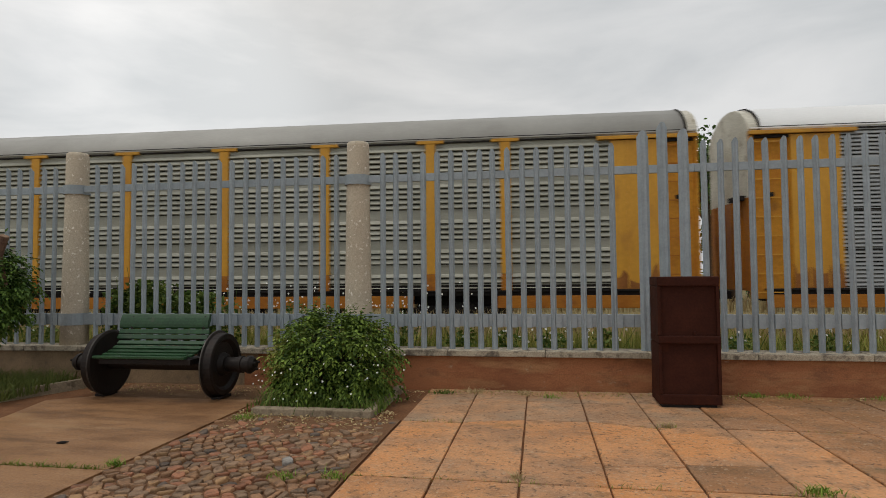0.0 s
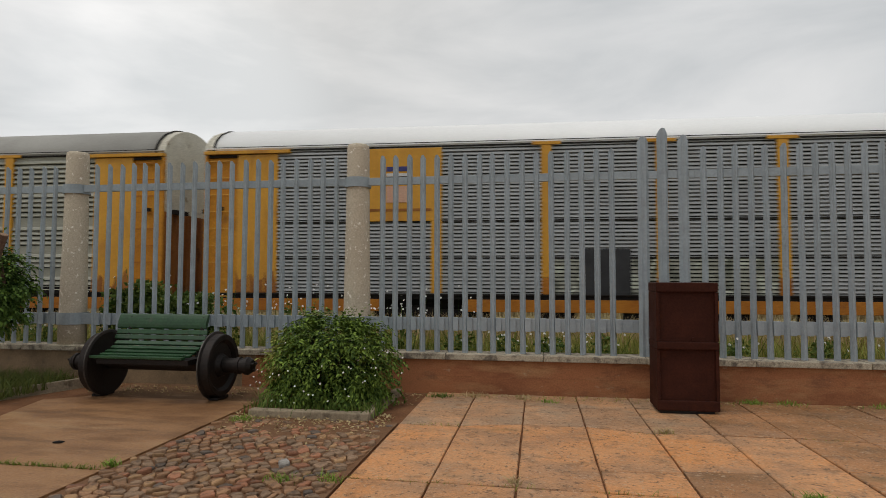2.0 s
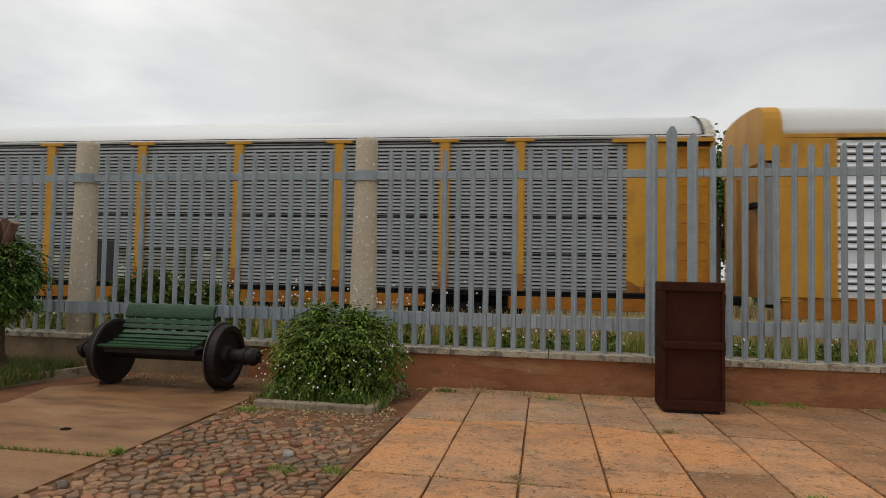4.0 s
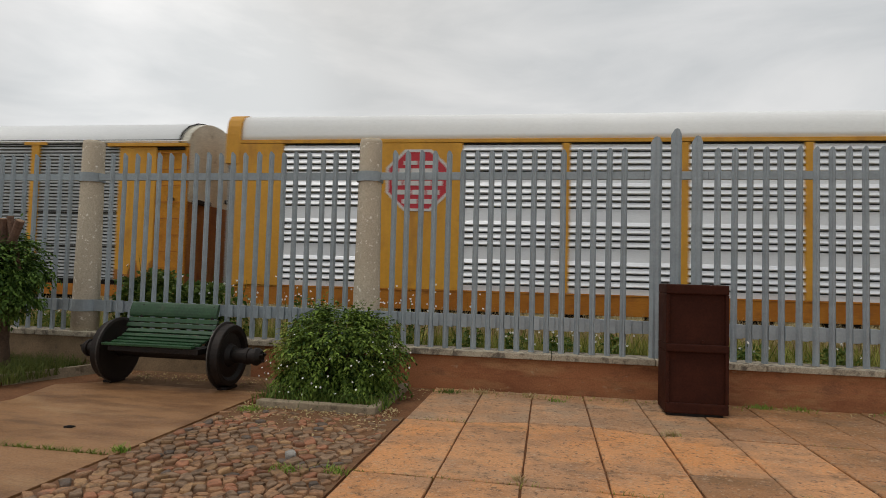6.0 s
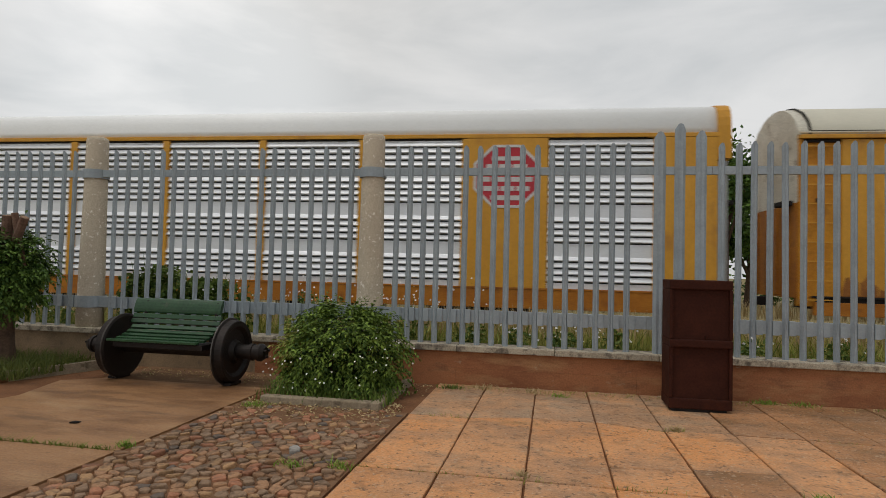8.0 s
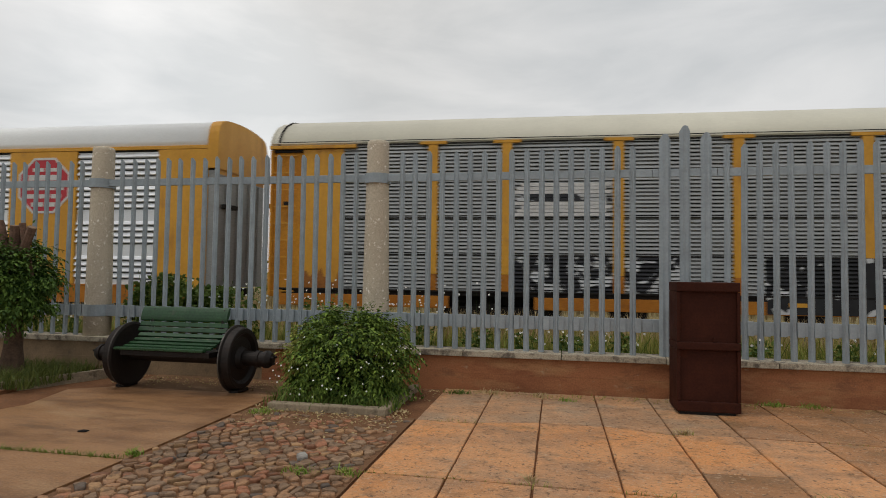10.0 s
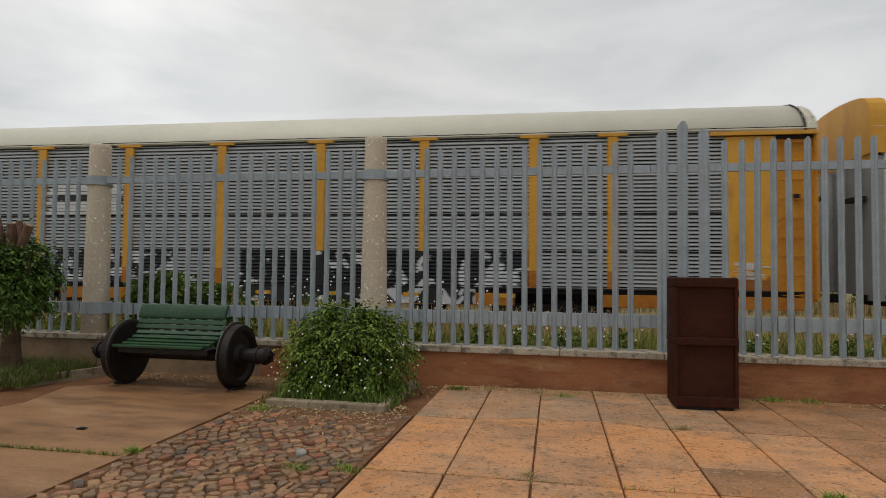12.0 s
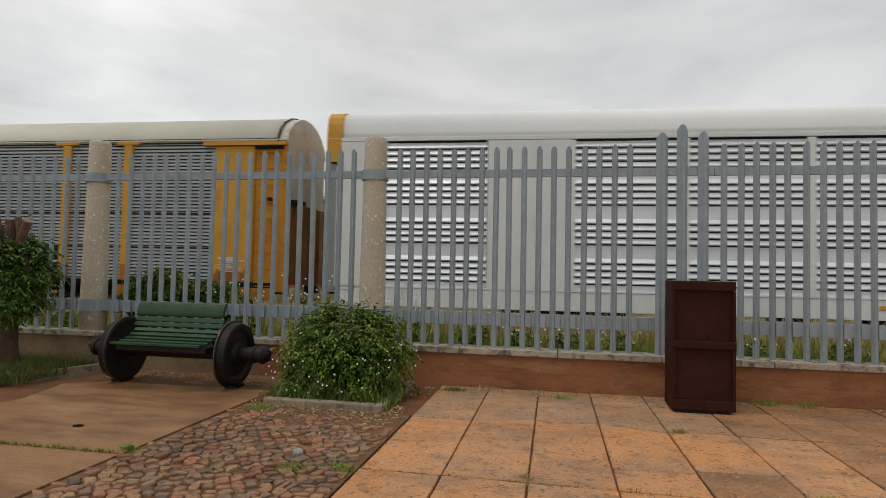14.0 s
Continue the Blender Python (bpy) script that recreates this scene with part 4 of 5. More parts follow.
def make_small_grass():
    """Tufts in the joints and along the wall foot."""
    rng = random.Random(17)
    tufts = [(-1.62, -3.42, 0.12, 120, M_GREENGRASS), (-1.30, -3.36, 0.09, 90, M_GREENGRASS), (1.9, -3.22, 0.12, 130, M_GREENGRASS), (-2.78, -1.78, 0.14, 120, M_GREENGRASS),
             (2.55, -0.12, 0.14, 150, M_GREENGRASS), (2.95, -0.1, 0.16, 90, M_GREENGRASS), (3.9, -0.15, 0.2, 80, M_GREENGRASS), (-1.0, -0.3, 0.14, 150, M_WEED),
             (1.30, -1.62, 0.06, 60, M_STRAW), (-0.05, -0.3, 0.1, 60, M_STRAW), (0.28, -0.42, 0.1, 60, M_GREENGRASS), (-0.6, -0.2, 0.2, 120, M_STRAW), (-3.05, -3.3, 0.06, 80, M_GREENGRASS),
             (-0.02, -3.2, 0.04, 40, M_STRAW)]
    for x, y, r, n, m in tufts:
        t = thing("grass_tuft", pose(x, y, 0), "small tuft of grass growing from the paving joints", "grass", "grass tufts", kind="stuff")
        raw("blades", *blades(rng, [(rng.gauss(0, r * 0.5), rng.gauss(0, r * 0.3), -0.02) for _ in range(n)], 0.03, 0.085, 0.005, 0.6), M_TUFT if m is M_GREENGRASS else m, t)
    t = thing("joint_grass", pose(0, 0, 0), "grass growing along the joint of the concrete path", "grass", kind="stuff")
    raw("blades", *blades(rng, [(rng.uniform(-5.2, -3.05), -3.408 + rng.gauss(0, 0.012), -0.02) for _ in range(700)], 0.02, 0.07, 0.004, 0.6), M_GREENGRASS, t)
    t = thing("joint_grass", pose(0, 0, 0), "thin grass and weeds in the slab joints and along the wall foot", "grass", kind="stuff")
    sp = [(rng.uniform(-1.2, 3.0), -0.10 - abs(rng.gauss(0, 0.12)), -0.01) for _ in range(420)]
    sp += [(rng.choice((-1.2, -1.1, -0.6, 0.0, 0.7, 1.8, 2.3)) + rng.gauss(0, 0.14), -3.285 + rng.gauss(0, 0.012), -0.02) for _ in range(260)]
    sp += [(rng.choice((-0.9, -0.6, 1.2, 1.3, 2.6)) + rng.gauss(0, 0.1), -1.66 + rng.gauss(0, 0.03), -0.02) for _ in range(160)]
    raw("blades", *blades(rng, sp, 0.015, 0.05, 0.004, 0.7), M_GRASS, t)
    sp = [(rng.uniform(-1.2, 4.5), -0.08 - abs(rng.gauss(0, 0.14)), 0.004) for _ in range(520)]
    vs, fs = leaves(rng, sp, 0.028, 0)
    raw("litter", [(v[0], v[1], min(max(v[2], 0.004), 0.02)) for v in vs], fs, M_STRAW, t)
    # leaf litter and small chips on the soil
    vs, fs = leaves(rng, [(rng.uniform(-2.95, -1.3), -1.35 - abs(rng.gauss(0, 0.5)), 0.004) for _ in range(900)], 0.035, 0)
    vs = [(v[0], v[1], min(max(v[2], 0.0), 0.03)) for v in vs]
    raw("litter", vs, fs, M_STRAW, thing("leaf_litter", pose(0, 0, 0), "dry fallen leaves and straw on the soil", "litter", kind="stuff"))
    vs, fs = leaves(rng, [(rng.uniform(-5.4, -1.2), -0.25 - abs(rng.gauss(0, 0.25)), 0.012) for _ in range(700)], 0.03, 0)
    vs = [(v[0], v[1], min(max(v[2], 0.004), 0.03)) for v in vs]
    raw("litter", vs, fs, M_STRAW, thing("leaf_litter", pose(0, 0, 0), "dry fallen leaves and petals along the wall foot", "litter", kind="stuff"))
    bm = bmesh.new()
    rod(bm, (-3.95, -2.855, 0.010), (-3.90, -2.84, 0.014), 0.006, 0.014, 6)
    rod(bm, (-3.90, -2.84, 0.012), (-3.86, -2.825, 0.016), 0.014, 0.004, 6)
    tagged(part("dead_leaf", bm, M_DARK), "small dark curled dead leaf on the concrete", "leaf")


def make_field():
    rng = random.Random(41)
    f = thing("field_grass", pose(0, 0, -0.05), "long yellow-green grass between the fence and the track", "grass", kind="stuff")
    sp = [(rng.uniform(-13, 11), 0.42 + abs(rng.gauss(0, 1.3)), 0) for _ in range(15000)]
    raw("near_grass", *blades(rng, sp, 0.25, 0.62, 0.010, 0.22), M_GRASS, f)
    sp = [(rng.uniform(-13, 11), 0.42 + abs(rng.gauss(0, 0.9)), 0) for _ in range(6000)]
    raw("green_grass", *blades(rng, sp, 0.25, 0.66, 0.012, 0.25), M_GREENGRASS, f)
    sp = [(rng.uniform(-18, 15), rng.uniform(2.5, 7.4), 0) for _ in range(12000)]
    raw("far_grass", *blades(rng, sp, 0.2, 0.52, 0.012, 0.25), M_GRASS, f)
    sp = [(rng.uniform(-18, 15), rng.uniform(5.0, 7.6), 0) for _ in range(9000)]
    sp += [(rng.uniform(-25, 25), rng.uniform(12.4, 14.5), 0.2) for _ in range(6000)]
    raw("dry_grass", *blades(rng, sp, 0.35, 0.72, 0.012, 0.25), M_STRAW, f)
    # weeds with white flowers behind the fence
    for n, (x, h, w) in enumerate([(-5.95, 1.28, 0.30), (-5.6, 1.40, 0.34), (-5.08, 1.22, 0.30), (-4.78, 1.22, 0.30), (-4.3, 1.14, 0.13), (-3.3, 1.1, 0.16), (-1.7, 0.95, 0.22), (-0.9, 0.75, 0.25), (0.3, 0.68, 0.2),
                                   (1.0, 0.7, 0.2), (2.6, 0.66, 0.22), (3.6, 0.66, 0.22), (-7.4, 0.8, 0.3), (-0.3, 0.7, 0.2)]):
        wd = thing("flowering_weed", pose(x, 0.62, -0.05), "tall leafy weed with white daisy flowers behind the fence", "weed", "flowering weeds")
        pts = [(rng.gauss(0, w * 0.55), rng.gauss(0, 0.13), rng.uniform(0.25, h)) for _ in range(int(2000 * h) if h > 1.2 else 260)]
        pts = [p for p in pts if abs(p[0]) < w * (1.35 - 0.6 * p[2] / h)]
        raw("leaves", *leaves(rng, pts, 0.085 if h > 1.12 else 0.07, -0.1), M_WEED, wd)
        bm = bmesh.new()
        tops = []
        for k in range(11):
            a = Vector((rng.gauss(0, w * 0.3), rng.gauss(0, 0.05), 0.0))
            q = Vector((rng.gauss(0, w * 0.9), rng.gauss(0, 0.15), h * rng.uniform(0.85, 1.18)))
            rod(bm, a, q, 0.006, 0.003, 5)
            tops.append(q)
        part("stalk", bm, M_WEED, wd)["kind"] = "stuff"
        raw("flowers", *petals(rng, tops[:7], 0.018), M_PETAL, wd, "white daisy flowers")["kind"] = "stuff"
    # loose flower stems in the open field
    st = thing("flower_stems", pose(0, 0, -0.05), "thin stems with white daisies standing in the grass", "weed", kind="stuff")
    sp = [(rng.gauss(-2.6, 2.2), rng.uniform(0.45, 1.6), 0) for _ in range(190)]
    tips = [(x + rng.gauss(0, 0.05), y, rng.uniform(0.75, 1.38) if x < -0.5 else rng.uniform(0.5, 0.9)) for x, y, _ in sp]
    raw("flowers", *petals(rng, tips, 0.017), M_PETAL, st)
    vs, fs = [], []
    for (x, y, _), (a, b, c) in zip(sp, tips):
        i = len(vs)
        vs += [(x - 0.004, y, 0), (x + 0.004, y, 0), (a, b, c)]
        fs += [(i, i + 1, i + 2)]
    raw("stems", vs, fs, M_WEED, st)


# ---- the track and what lies beyond ----
CAR_FACE, RAIL_TOP, TURN = 7.874, 0.06, 2.0   # near side of the train, rail height, bearing of the track
TRACK_Y = CAR_FACE + 1.49


def make_track():
    bm = bmesh.new()
    extrude_profile(bm, [(7.0, -0.06), (7.9, 0.0), (10.8, 0.0), (11.8, -0.06)], -150, 150)
    bmesh.ops.rotate(bm, verts=bm.verts, cent=(0, CAR_FACE, 0), matrix=Matrix.Rotation(radians(TURN), 3, "Z"))
    tagged(part("ballast_bed", bm, M_BALLAST), "grey ballast bed of the railway track", "ballast", kind="structure")
    for s in (-0.7175, 0.7175):
        bm = bmesh.new()
        y = TRACK_Y + s
        extrude_profile(bm, [(y - 0.065, 0.0), (y + 0.065, 0.0), (y + 0.065, 0.012), (y + 0.012, 0.02), (y + 0.012, 0.035), (y + 0.036, 0.04), (y + 0.036, RAIL_TOP),
                             (y - 0.036, RAIL_TOP), (y - 0.036, 0.04), (y - 0.012, 0.035), (y - 0.012, 0.02), (y - 0.065, 0.012)], -150, 150)
        bmesh.ops.rotate(bm, verts=bm.verts, cent=(0, CAR_FACE, 0), matrix=Matrix.Rotation(radians(TURN), 3, "Z"))
        tagged(part("rail", bm, M_FLANGE), "worn steel railway rail", "rail", "rails")


def make_palm(x, y, h, seed):
    rng = random.Random(seed)
    p = thing("palm_tree", pose(x, y, -0.06), "tall palm with drooping fronds beyond the track", "palm", "palms")
    bm = bmesh.new()
    for k in range(6):
        rod(bm, (0.03 * k, 0, h * k / 6), (0.03 * (k + 1), 0, h * (k + 1) / 6), 0.2 - 0.015 * k, 0.19 - 0.015 * k, 10)
    part("trunk", bm, M_BARK, p)
    vs, fs = [], []
    for k in range(26):
        a = rng.uniform(0, 6.283)
        up = rng.uniform(-0.5, 1.0)
        ln = rng.uniform(1.5, 2.3)
        pts = []
        for i in range(11):
            f = i / 10
            r = ln * f * (0.75 + 0.25 * math.cos(f * 1.5))
            pts.append(Vector((0.18 + r * math.cos(a), r * math.sin(a), h + up * ln * f * 0.8 - 1.25 * f * f * ln * 0.75)))
        for i in range(1, 11):
            d = (pts[i] - pts[i - 1]).normalized()
            s = d.cross(Vector((0, 0, 1))).normalized()
            for sg in (-1, 1):
                for q in (0.0, 0.5):
                    c = pts[i - 1].lerp(pts[i], q)
                    L = 0.42 * (1 - 0.5 * i / 10)
                    tip = c + s * sg * L + d * 0.2 + Vector((0, 0, -0.24))
                    j = len(vs)
                    vs += [c, c + d * 0.06, tip]
                    fs += [(j, j + 1, j + 2)]
    raw("fronds", vs, fs, M_LEAFDARK, p)


def make_tree(x, y, h, r, seed):
    rng = random.Random(seed)
    t = thing("broadleaf_tree", pose(x, y, -0.06), "leafy green tree beyond the railway track", "tree", "background trees")
    bm = bmesh.new()
    rod(bm, (0, 0, 0), (0.1, 0, h * 0.5), 0.22, 0.13, 10)
    limbs = []
    for k in range(7):
        a = k * 0.9 + rng.uniform(-0.2, 0.2)
        e = (r * 0.6 * math.cos(a), r * 0.6 * math.sin(a), h * rng.uniform(0.6, 0.85))
        rod(bm, (0.1, 0, h * rng.uniform(0.3, 0.5)), e, 0.09, 0.03, 7)
        limbs.append(e)
    part("trunk", bm, M_BARK, t)
    pts = []
    for e in limbs + [(0, 0, h * 0.85), (0.3, 0, h * 0.7)]:
        pts += ellipsoid_points(rng, 420, e[0], e[1], e[2], r * 0.5, r * 0.5, h * 0.2, 0.2, 0.3)
    raw("crown", *leaves(rng, pts, 0.26), M_LEAFDARK, t)


def make_hedge():
    """Dark scrub that closes the view beyond the track."""
    rng = random.Random(71)
    h = thing("scrub_hedge", pose(0, 27, -0.06), "dark green scrub hedge beyond the railway track", "hedge", kind="stuff")
    pts = []
    for k in range(34):
        x = -34 + 2.0 * k + rng.uniform(-0.6, 0.6)
        pts += ellipsoid_points(rng, 170, x, rng.uniform(-0.8, 0.8), 0.7, 1.4, 0.9, rng.uniform(0.8, 2.0), 0.3, 0.3)
    raw("scrub", *leaves(rng, pts, 0.30), M_LEAFDARK, h)


def make_house(x, y):
    h = thing("house", pose(x, y, -0.06), "low pale rendered house with a red wall base beyond the track", "house")
    part("wall", box(bmesh.new(), -6, 6, 0, 6, 0, 3.0), CREAM, h, "pale rendered wall")
    part("wall_base", box(bmesh.new(), -6.02, 6.02, -0.02, 6.02, 0, 1.1), RED, h, "faded red wall base")
    bm = extrude_profile(bmesh.new(), [(-0.5, 3.0), (6.5, 3.0), (3.0, 4.6)], -6.4, 6.4)
    part("roof", bm, M_DARK, h, "dark tiled roof")
    for k in (-3.5, 0.5, 3.8):
        wn = part("window", box(bmesh.new(), k, k + 1.2, -0.04, 0.05, 1.3, 2.4), M_DARK, h)
        part("frame", box(bmesh.new(), k - 0.06, k + 1.26, -0.035, 0.03, 1.22, 1.3), SIGNWHITE, wn)


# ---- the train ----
# slot shade of the louvers is this black colour
M_SLOTSHADE = M_DARK
CORNER = paint("rust_stained_yellow", (0.60, 0.275, 0.03), (0.50, 0.20, 0.028), 1.6, 0.6, bump=0.08, fine=30, stretch=(1, 1, 0.4),
               spots=(0.20, 0.075, 0.025), spot_scale=2.2, spot_cut=(0.56, 0.76))
CAR_LEN, PITCH = 27.4, 28.6
DEPTH = 2.98


def louver_profile(groups, z0, z1, step, slot=0.17, out=0.020):
    """(y, z) of a pressed louver sheet: ribs that stand out over dark slots inside the groups, plain sheet elsewhere."""
    pr = [(0.03, z0)]
    z = z0 + 0.03
    while z < z1 - 0.03:
        if any(a <= z and z + step <= b for a, b in groups):
            pr += [(0.03, z), (0.075, z + 0.004), (0.075, z + step * slot), (0.6 * -out, z + step * (slot + 0.04)), (-out, z + step * (slot + 0.16)), (0.005, z + step * 0.75), (0.03, z + step * 0.93)]
            z += step
        else:
            pr += [(0.03, z)]
            z += 0.03
    pr.append((0.03, z1))
    return pr


def louver(car, prof, u0, u1, material, label="", slot=None):
    bm = bmesh.new()
    extrude_profile(bm, prof, u0, u1, closed=False)
    ob = part("louver_panel", bm, material, car, label)
    # slot faces are closed sheet; a dark material paints their shade
    ob.data.materials.append(slot or M_SLOTSHADE)
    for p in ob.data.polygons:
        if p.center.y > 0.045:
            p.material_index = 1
    return ob


def roof_profile(eave, crown, arched=False):
    """Rounded box section, or the flatter arch of the old cars."""
    h = crown - eave
    if arched:
        half = [(-0.005, 0.0), (0.0, 0.10), (0.05, 0.24), (0.16, 0.42), (0.42, 0.67), (0.85, 0.90), (1.2, 0.98), (DEPTH / 2, 1.0)]
        pr = [(y, eave + h * f) for y, f in half]
        return pr + [(DEPTH - y, z) for y, z in pr[-2::-1]]
    half = [(-0.005, 0.0), (0.0, 0.2), (0.03, 0.45), (0.09, 0.66), (0.2, 0.81), (0.40, 0.90), (0.75, 0.96), (1.15, 0.99), (DEPTH / 2, 1.0)]
    pr = [(y, eave + h * f) for y, f in half]
    return pr + [(DEPTH - y, z) for y, z in pr[-2::-1]]


def wheelset_mesh():
    bm = lathe(bmesh.new(), [(-0.80, 0.06), (-0.79, 0.42), (-0.68, 0.43), (-0.67, 0.455), (-0.64, 0.455), (-0.63, 0.09), (0.63, 0.09), (0.64, 0.455), (0.67, 0.455), (0.68, 0.43), (0.79, 0.42), (0.80, 0.06)], 20)
    bmesh.ops.rotate(bm, verts=bm.verts, cent=(0, 0, 0), matrix=Matrix.Rotation(math.pi / 2, 3, "Z"))
    me = bpy.data.meshes.new("wheelset")
    bm.to_mesh(me)
    bm.free()
    me.materials.append(M_IRON)
    return me


WHEEL = wheelset_mesh()
WHEELSETS = []


def running_gear(car, sill, CAR_LEN):
    """Centre sill, two bogies with their wheelsets, couplers."""
    part("underframe", box(bmesh.new(), 0.9, CAR_LEN - 0.9, 0.5, DEPTH - 0.5, 0.62, 0.98), M_DARK, car)
    for c in (5.95, CAR_LEN - 5.95):
        bm = bmesh.new()
        for y in (0.36, DEPTH - 0.62):
            box(bm, c - 1.25, c + 1.25, y, y + 0.2, 0.42, 0.60, 0.02)
            box(bm, c - 0.35, c + 0.35, y - 0.03, y + 0.23, 0.30, 0.66, 0.02)
        box(bm, c - 0.2, c + 0.2, 0.3, DEPTH - 0.3, 0.50, 0.70, 0.02)
        bogie = part("bogie", bm, M_DARK, car, "black cast-steel bogie")
        for d in (-0.88, 0.88):
            w = shared("wheelset", WHEEL, bogie, pose(c + d, DEPTH / 2, RAIL_TOP + 0.43))
            WHEELSETS.append(w)
    for u, s in ((0, -1), (CAR_LEN, 1)):
        bm = box(bmesh.new(), min(u, u + s * 0.43), max(u, u + s * 0.43), DEPTH / 2 - 0.1, DEPTH / 2 + 0.1, 0.72, 0.95, 0.03)
        part("coupler", bm, M_IRON, car)
    for k in range(7):
        bm = box(bmesh.new(), 7.0 + k * 2.1, 7.0 + k * 2.1 + 0.9, 0.12, 0.5, 0.36, 0.56, 0.02)
        part("equipment_box", bm, M_DARK, car, "dark underfloor equipment")


def end_wall(car, u, s, lower, upper, crown, eave, split=3.9, arched=False):
    """The end of a car: doors below, a gable above, ladder at the near corner."""
    a, b = (u - 0.012, u + 0.05) if s < 0 else (u - 0.05, u + 0.012)
    part("end_door", box(bmesh.new(), a, b, 0.06, DEPTH - 0.06, 0.95, split - 0.004), lower, car, "end doors with rust streaks")
    part("end_sheet", box(bmesh.new(), a, b, 0.06, DEPTH - 0.06, split, eave), upper, car)
    bm = bmesh.new()
    pr = roof_profile(eave, crown - 0.03, arched)
    extrude_profile(bm, [(y, z) for y, z in pr], a, b)
    part("gable", bm, upper, car, "arched gable sheet of the car end")
    for y in (0.5, 1.15, 1.83, 2.45):
        e = u + s * 0.05
        part("door_rib", box(bmesh.new(), min(u, e), max(u, e), y, y + 0.07, 1.0, split - 0.05), lower, car)
    # bracket and brake lever on the end
    part("end_bracket", box(bmesh.new(), min(u, u + s * 0.22), max(u, u + s * 0.22), 0.25, 0.9, 3.30, 3.42, 0.01), M_DARK, car, "black steel bracket")


def ladder(car, u0, u1, material, z0=0.9, z1=4.9):
    for z in [z0 + 0.48 * k for k in range(int((z1 - z0) / 0.48) + 1)]:
        part("rung", box(bmesh.new(), u0, u1, -0.05, -0.02, z, z + 0.03), material, car)


def strip_label(car, u, zs, material=None, w=0.5):
    """Unreadable lettering as plain bars."""
    for z in zs:
        part("lettering_bar", box(bmesh.new(), u, u + w, -0.010, 0.0, z, z + 0.028), material or M_DARK, car)


def car_shell(car, roof_mat, eave, crown, sill_mat, full_sill=False, hood_mat=None, CAR_LEN=27.4):
    bm = bmesh.new()
    hood = 0.26 if hood_mat else 0.0
    section = roof_profile(eave, crown, bool(hood_mat))
    extrude_profile(bm, section, hood, CAR_LEN - hood)
    for f in bm.faces:
        f.smooth = len(f.verts) == 4
    part("roof", bm, roof_mat, car, "long arched roof sheet")
    if hood_mat:
        for a, b in ((0.02, hood), (CAR_LEN - hood, CAR_LEN - 0.02)):
            bm = extrude_profile(bmesh.new(), [(0.03 + y * (DEPTH - 0.06) / DEPTH, z - 0.02) for y, z in section], a, b)
            part("roof_hood", bm, hood_mat, car, "cream roof hood at the car end")
    # added filler box blocks the view through; its black paints the unlit inside
    part("inner_shell", box(bmesh.new(), 0.08, CAR_LEN - 0.08, 0.12, DEPTH - 0.03, 0.98, eave - 0.01), M_DARK, car, "solid black filler standing in for the unlit inside of the car")
    part("far_side", box(bmesh.new(), 0.05, CAR_LEN - 0.05, DEPTH - 0.028, DEPTH, 0.95, eave - 0.004), GREYLOUVER, car)
    # sill with its lip, cut away over the bogies
    runs = ((0.35, CAR_LEN - 0.35),) if full_sill else ((0.35, 5.0), (7.2, CAR_LEN - 7.2), (CAR_LEN - 5.0, CAR_LEN - 0.35))
    for a, b in runs:
        part("sill", box(bmesh.new(), a, b, -0.03, 0.12, 0.46 if full_sill else 0.53, 0.965 if full_sill else 0.86, 0.012), sill_mat, car)
    part("sill_lip", box(bmesh.new(), 0.3, CAR_LEN - 0.3, -0.045, 0.14, 0.967, 1.01, 0.006), sill_mat if full_sill else M_DARK, car)
    if not full_sill:
        # solid black strip; the gap's darkness is its colour
        part("sill_gap", box(bmesh.new(), 0.4, CAR_LEN - 0.4, 0.03, 0.13, 0.86, 0.965), M_DARK, car, "black strip standing in for the dark gap over the sill")
    running_gear(car, sill_mat, CAR_LEN)


POSTS = [4.55, 6.49, 9.28, 12.11, 14.98, 17.83, 20.69, 22.64]


def flared_post(car, u, zt=5.0, mat_=None, rust_foot=True, inked=False):
    m = mat_ or YEL
    lo = 1.97 if inked else 1.45
    part("post", box(bmesh.new(), u - 0.13, u + 0.13, -0.05, 0.06, lo, zt, 0.01), m, car)
    bm = bmesh.new()
    hh = lo - 1.012
    extrude_profile(bm, [(-0.05, 0), (0.06, 0), (0.06, hh), (-0.05, hh)], u - 0.13, u + 0.13)
    for v in bm.verts:
        v.co.z += 1.008
    part("post_foot", bm, SPRAY_BLACK if inked else ORANGE, car, "spray-painted post foot" if inked else "rusted post foot")
    part("post_cap", box(bmesh.new(), u - 0.36, u + 0.36, -0.06, 0.05, zt + 0.003, zt + 0.085, 0.008), m, car)


def panels(car, spans, prof, material):
    for a, b in spans:
        louver(car, prof, a, b, material)


def torn_sheet(u0, u1, y, z0, low, high, seed):
    """A thin stain-shaped sheet, 3 mm thick, whose upper edge wanders."""
    rng = random.Random(seed)
    bm = bmesh.new()
    n = 14
    top = [low + (high - low) * rng.random() ** 2 for _ in range(n + 1)]
    for i in range(1, n):
        top[i] = (top[i - 1] + 2 * top[i]) / 3
    rings = []
    for i in range(n + 1):
        u = u0 + (u1 - u0) * i / n
        rings.append([bm.verts.new((u, q, z)) for q, z in ((y, z0), (y, top[i]), (y + 0.003, top[i]), (y + 0.003, z0))])
    for a, b in zip(rings, rings[1:]):
        for k in range(4):
            bm.faces.new((a[k], a[(k + 1) % 4], b[(k + 1) % 4], b[k]))
    bm.faces.new(rings[0])
    bm.faces.new(rings[-1][::-1])
    bmesh.ops.recalc_face_normals(bm, faces=bm.faces)
    return bm


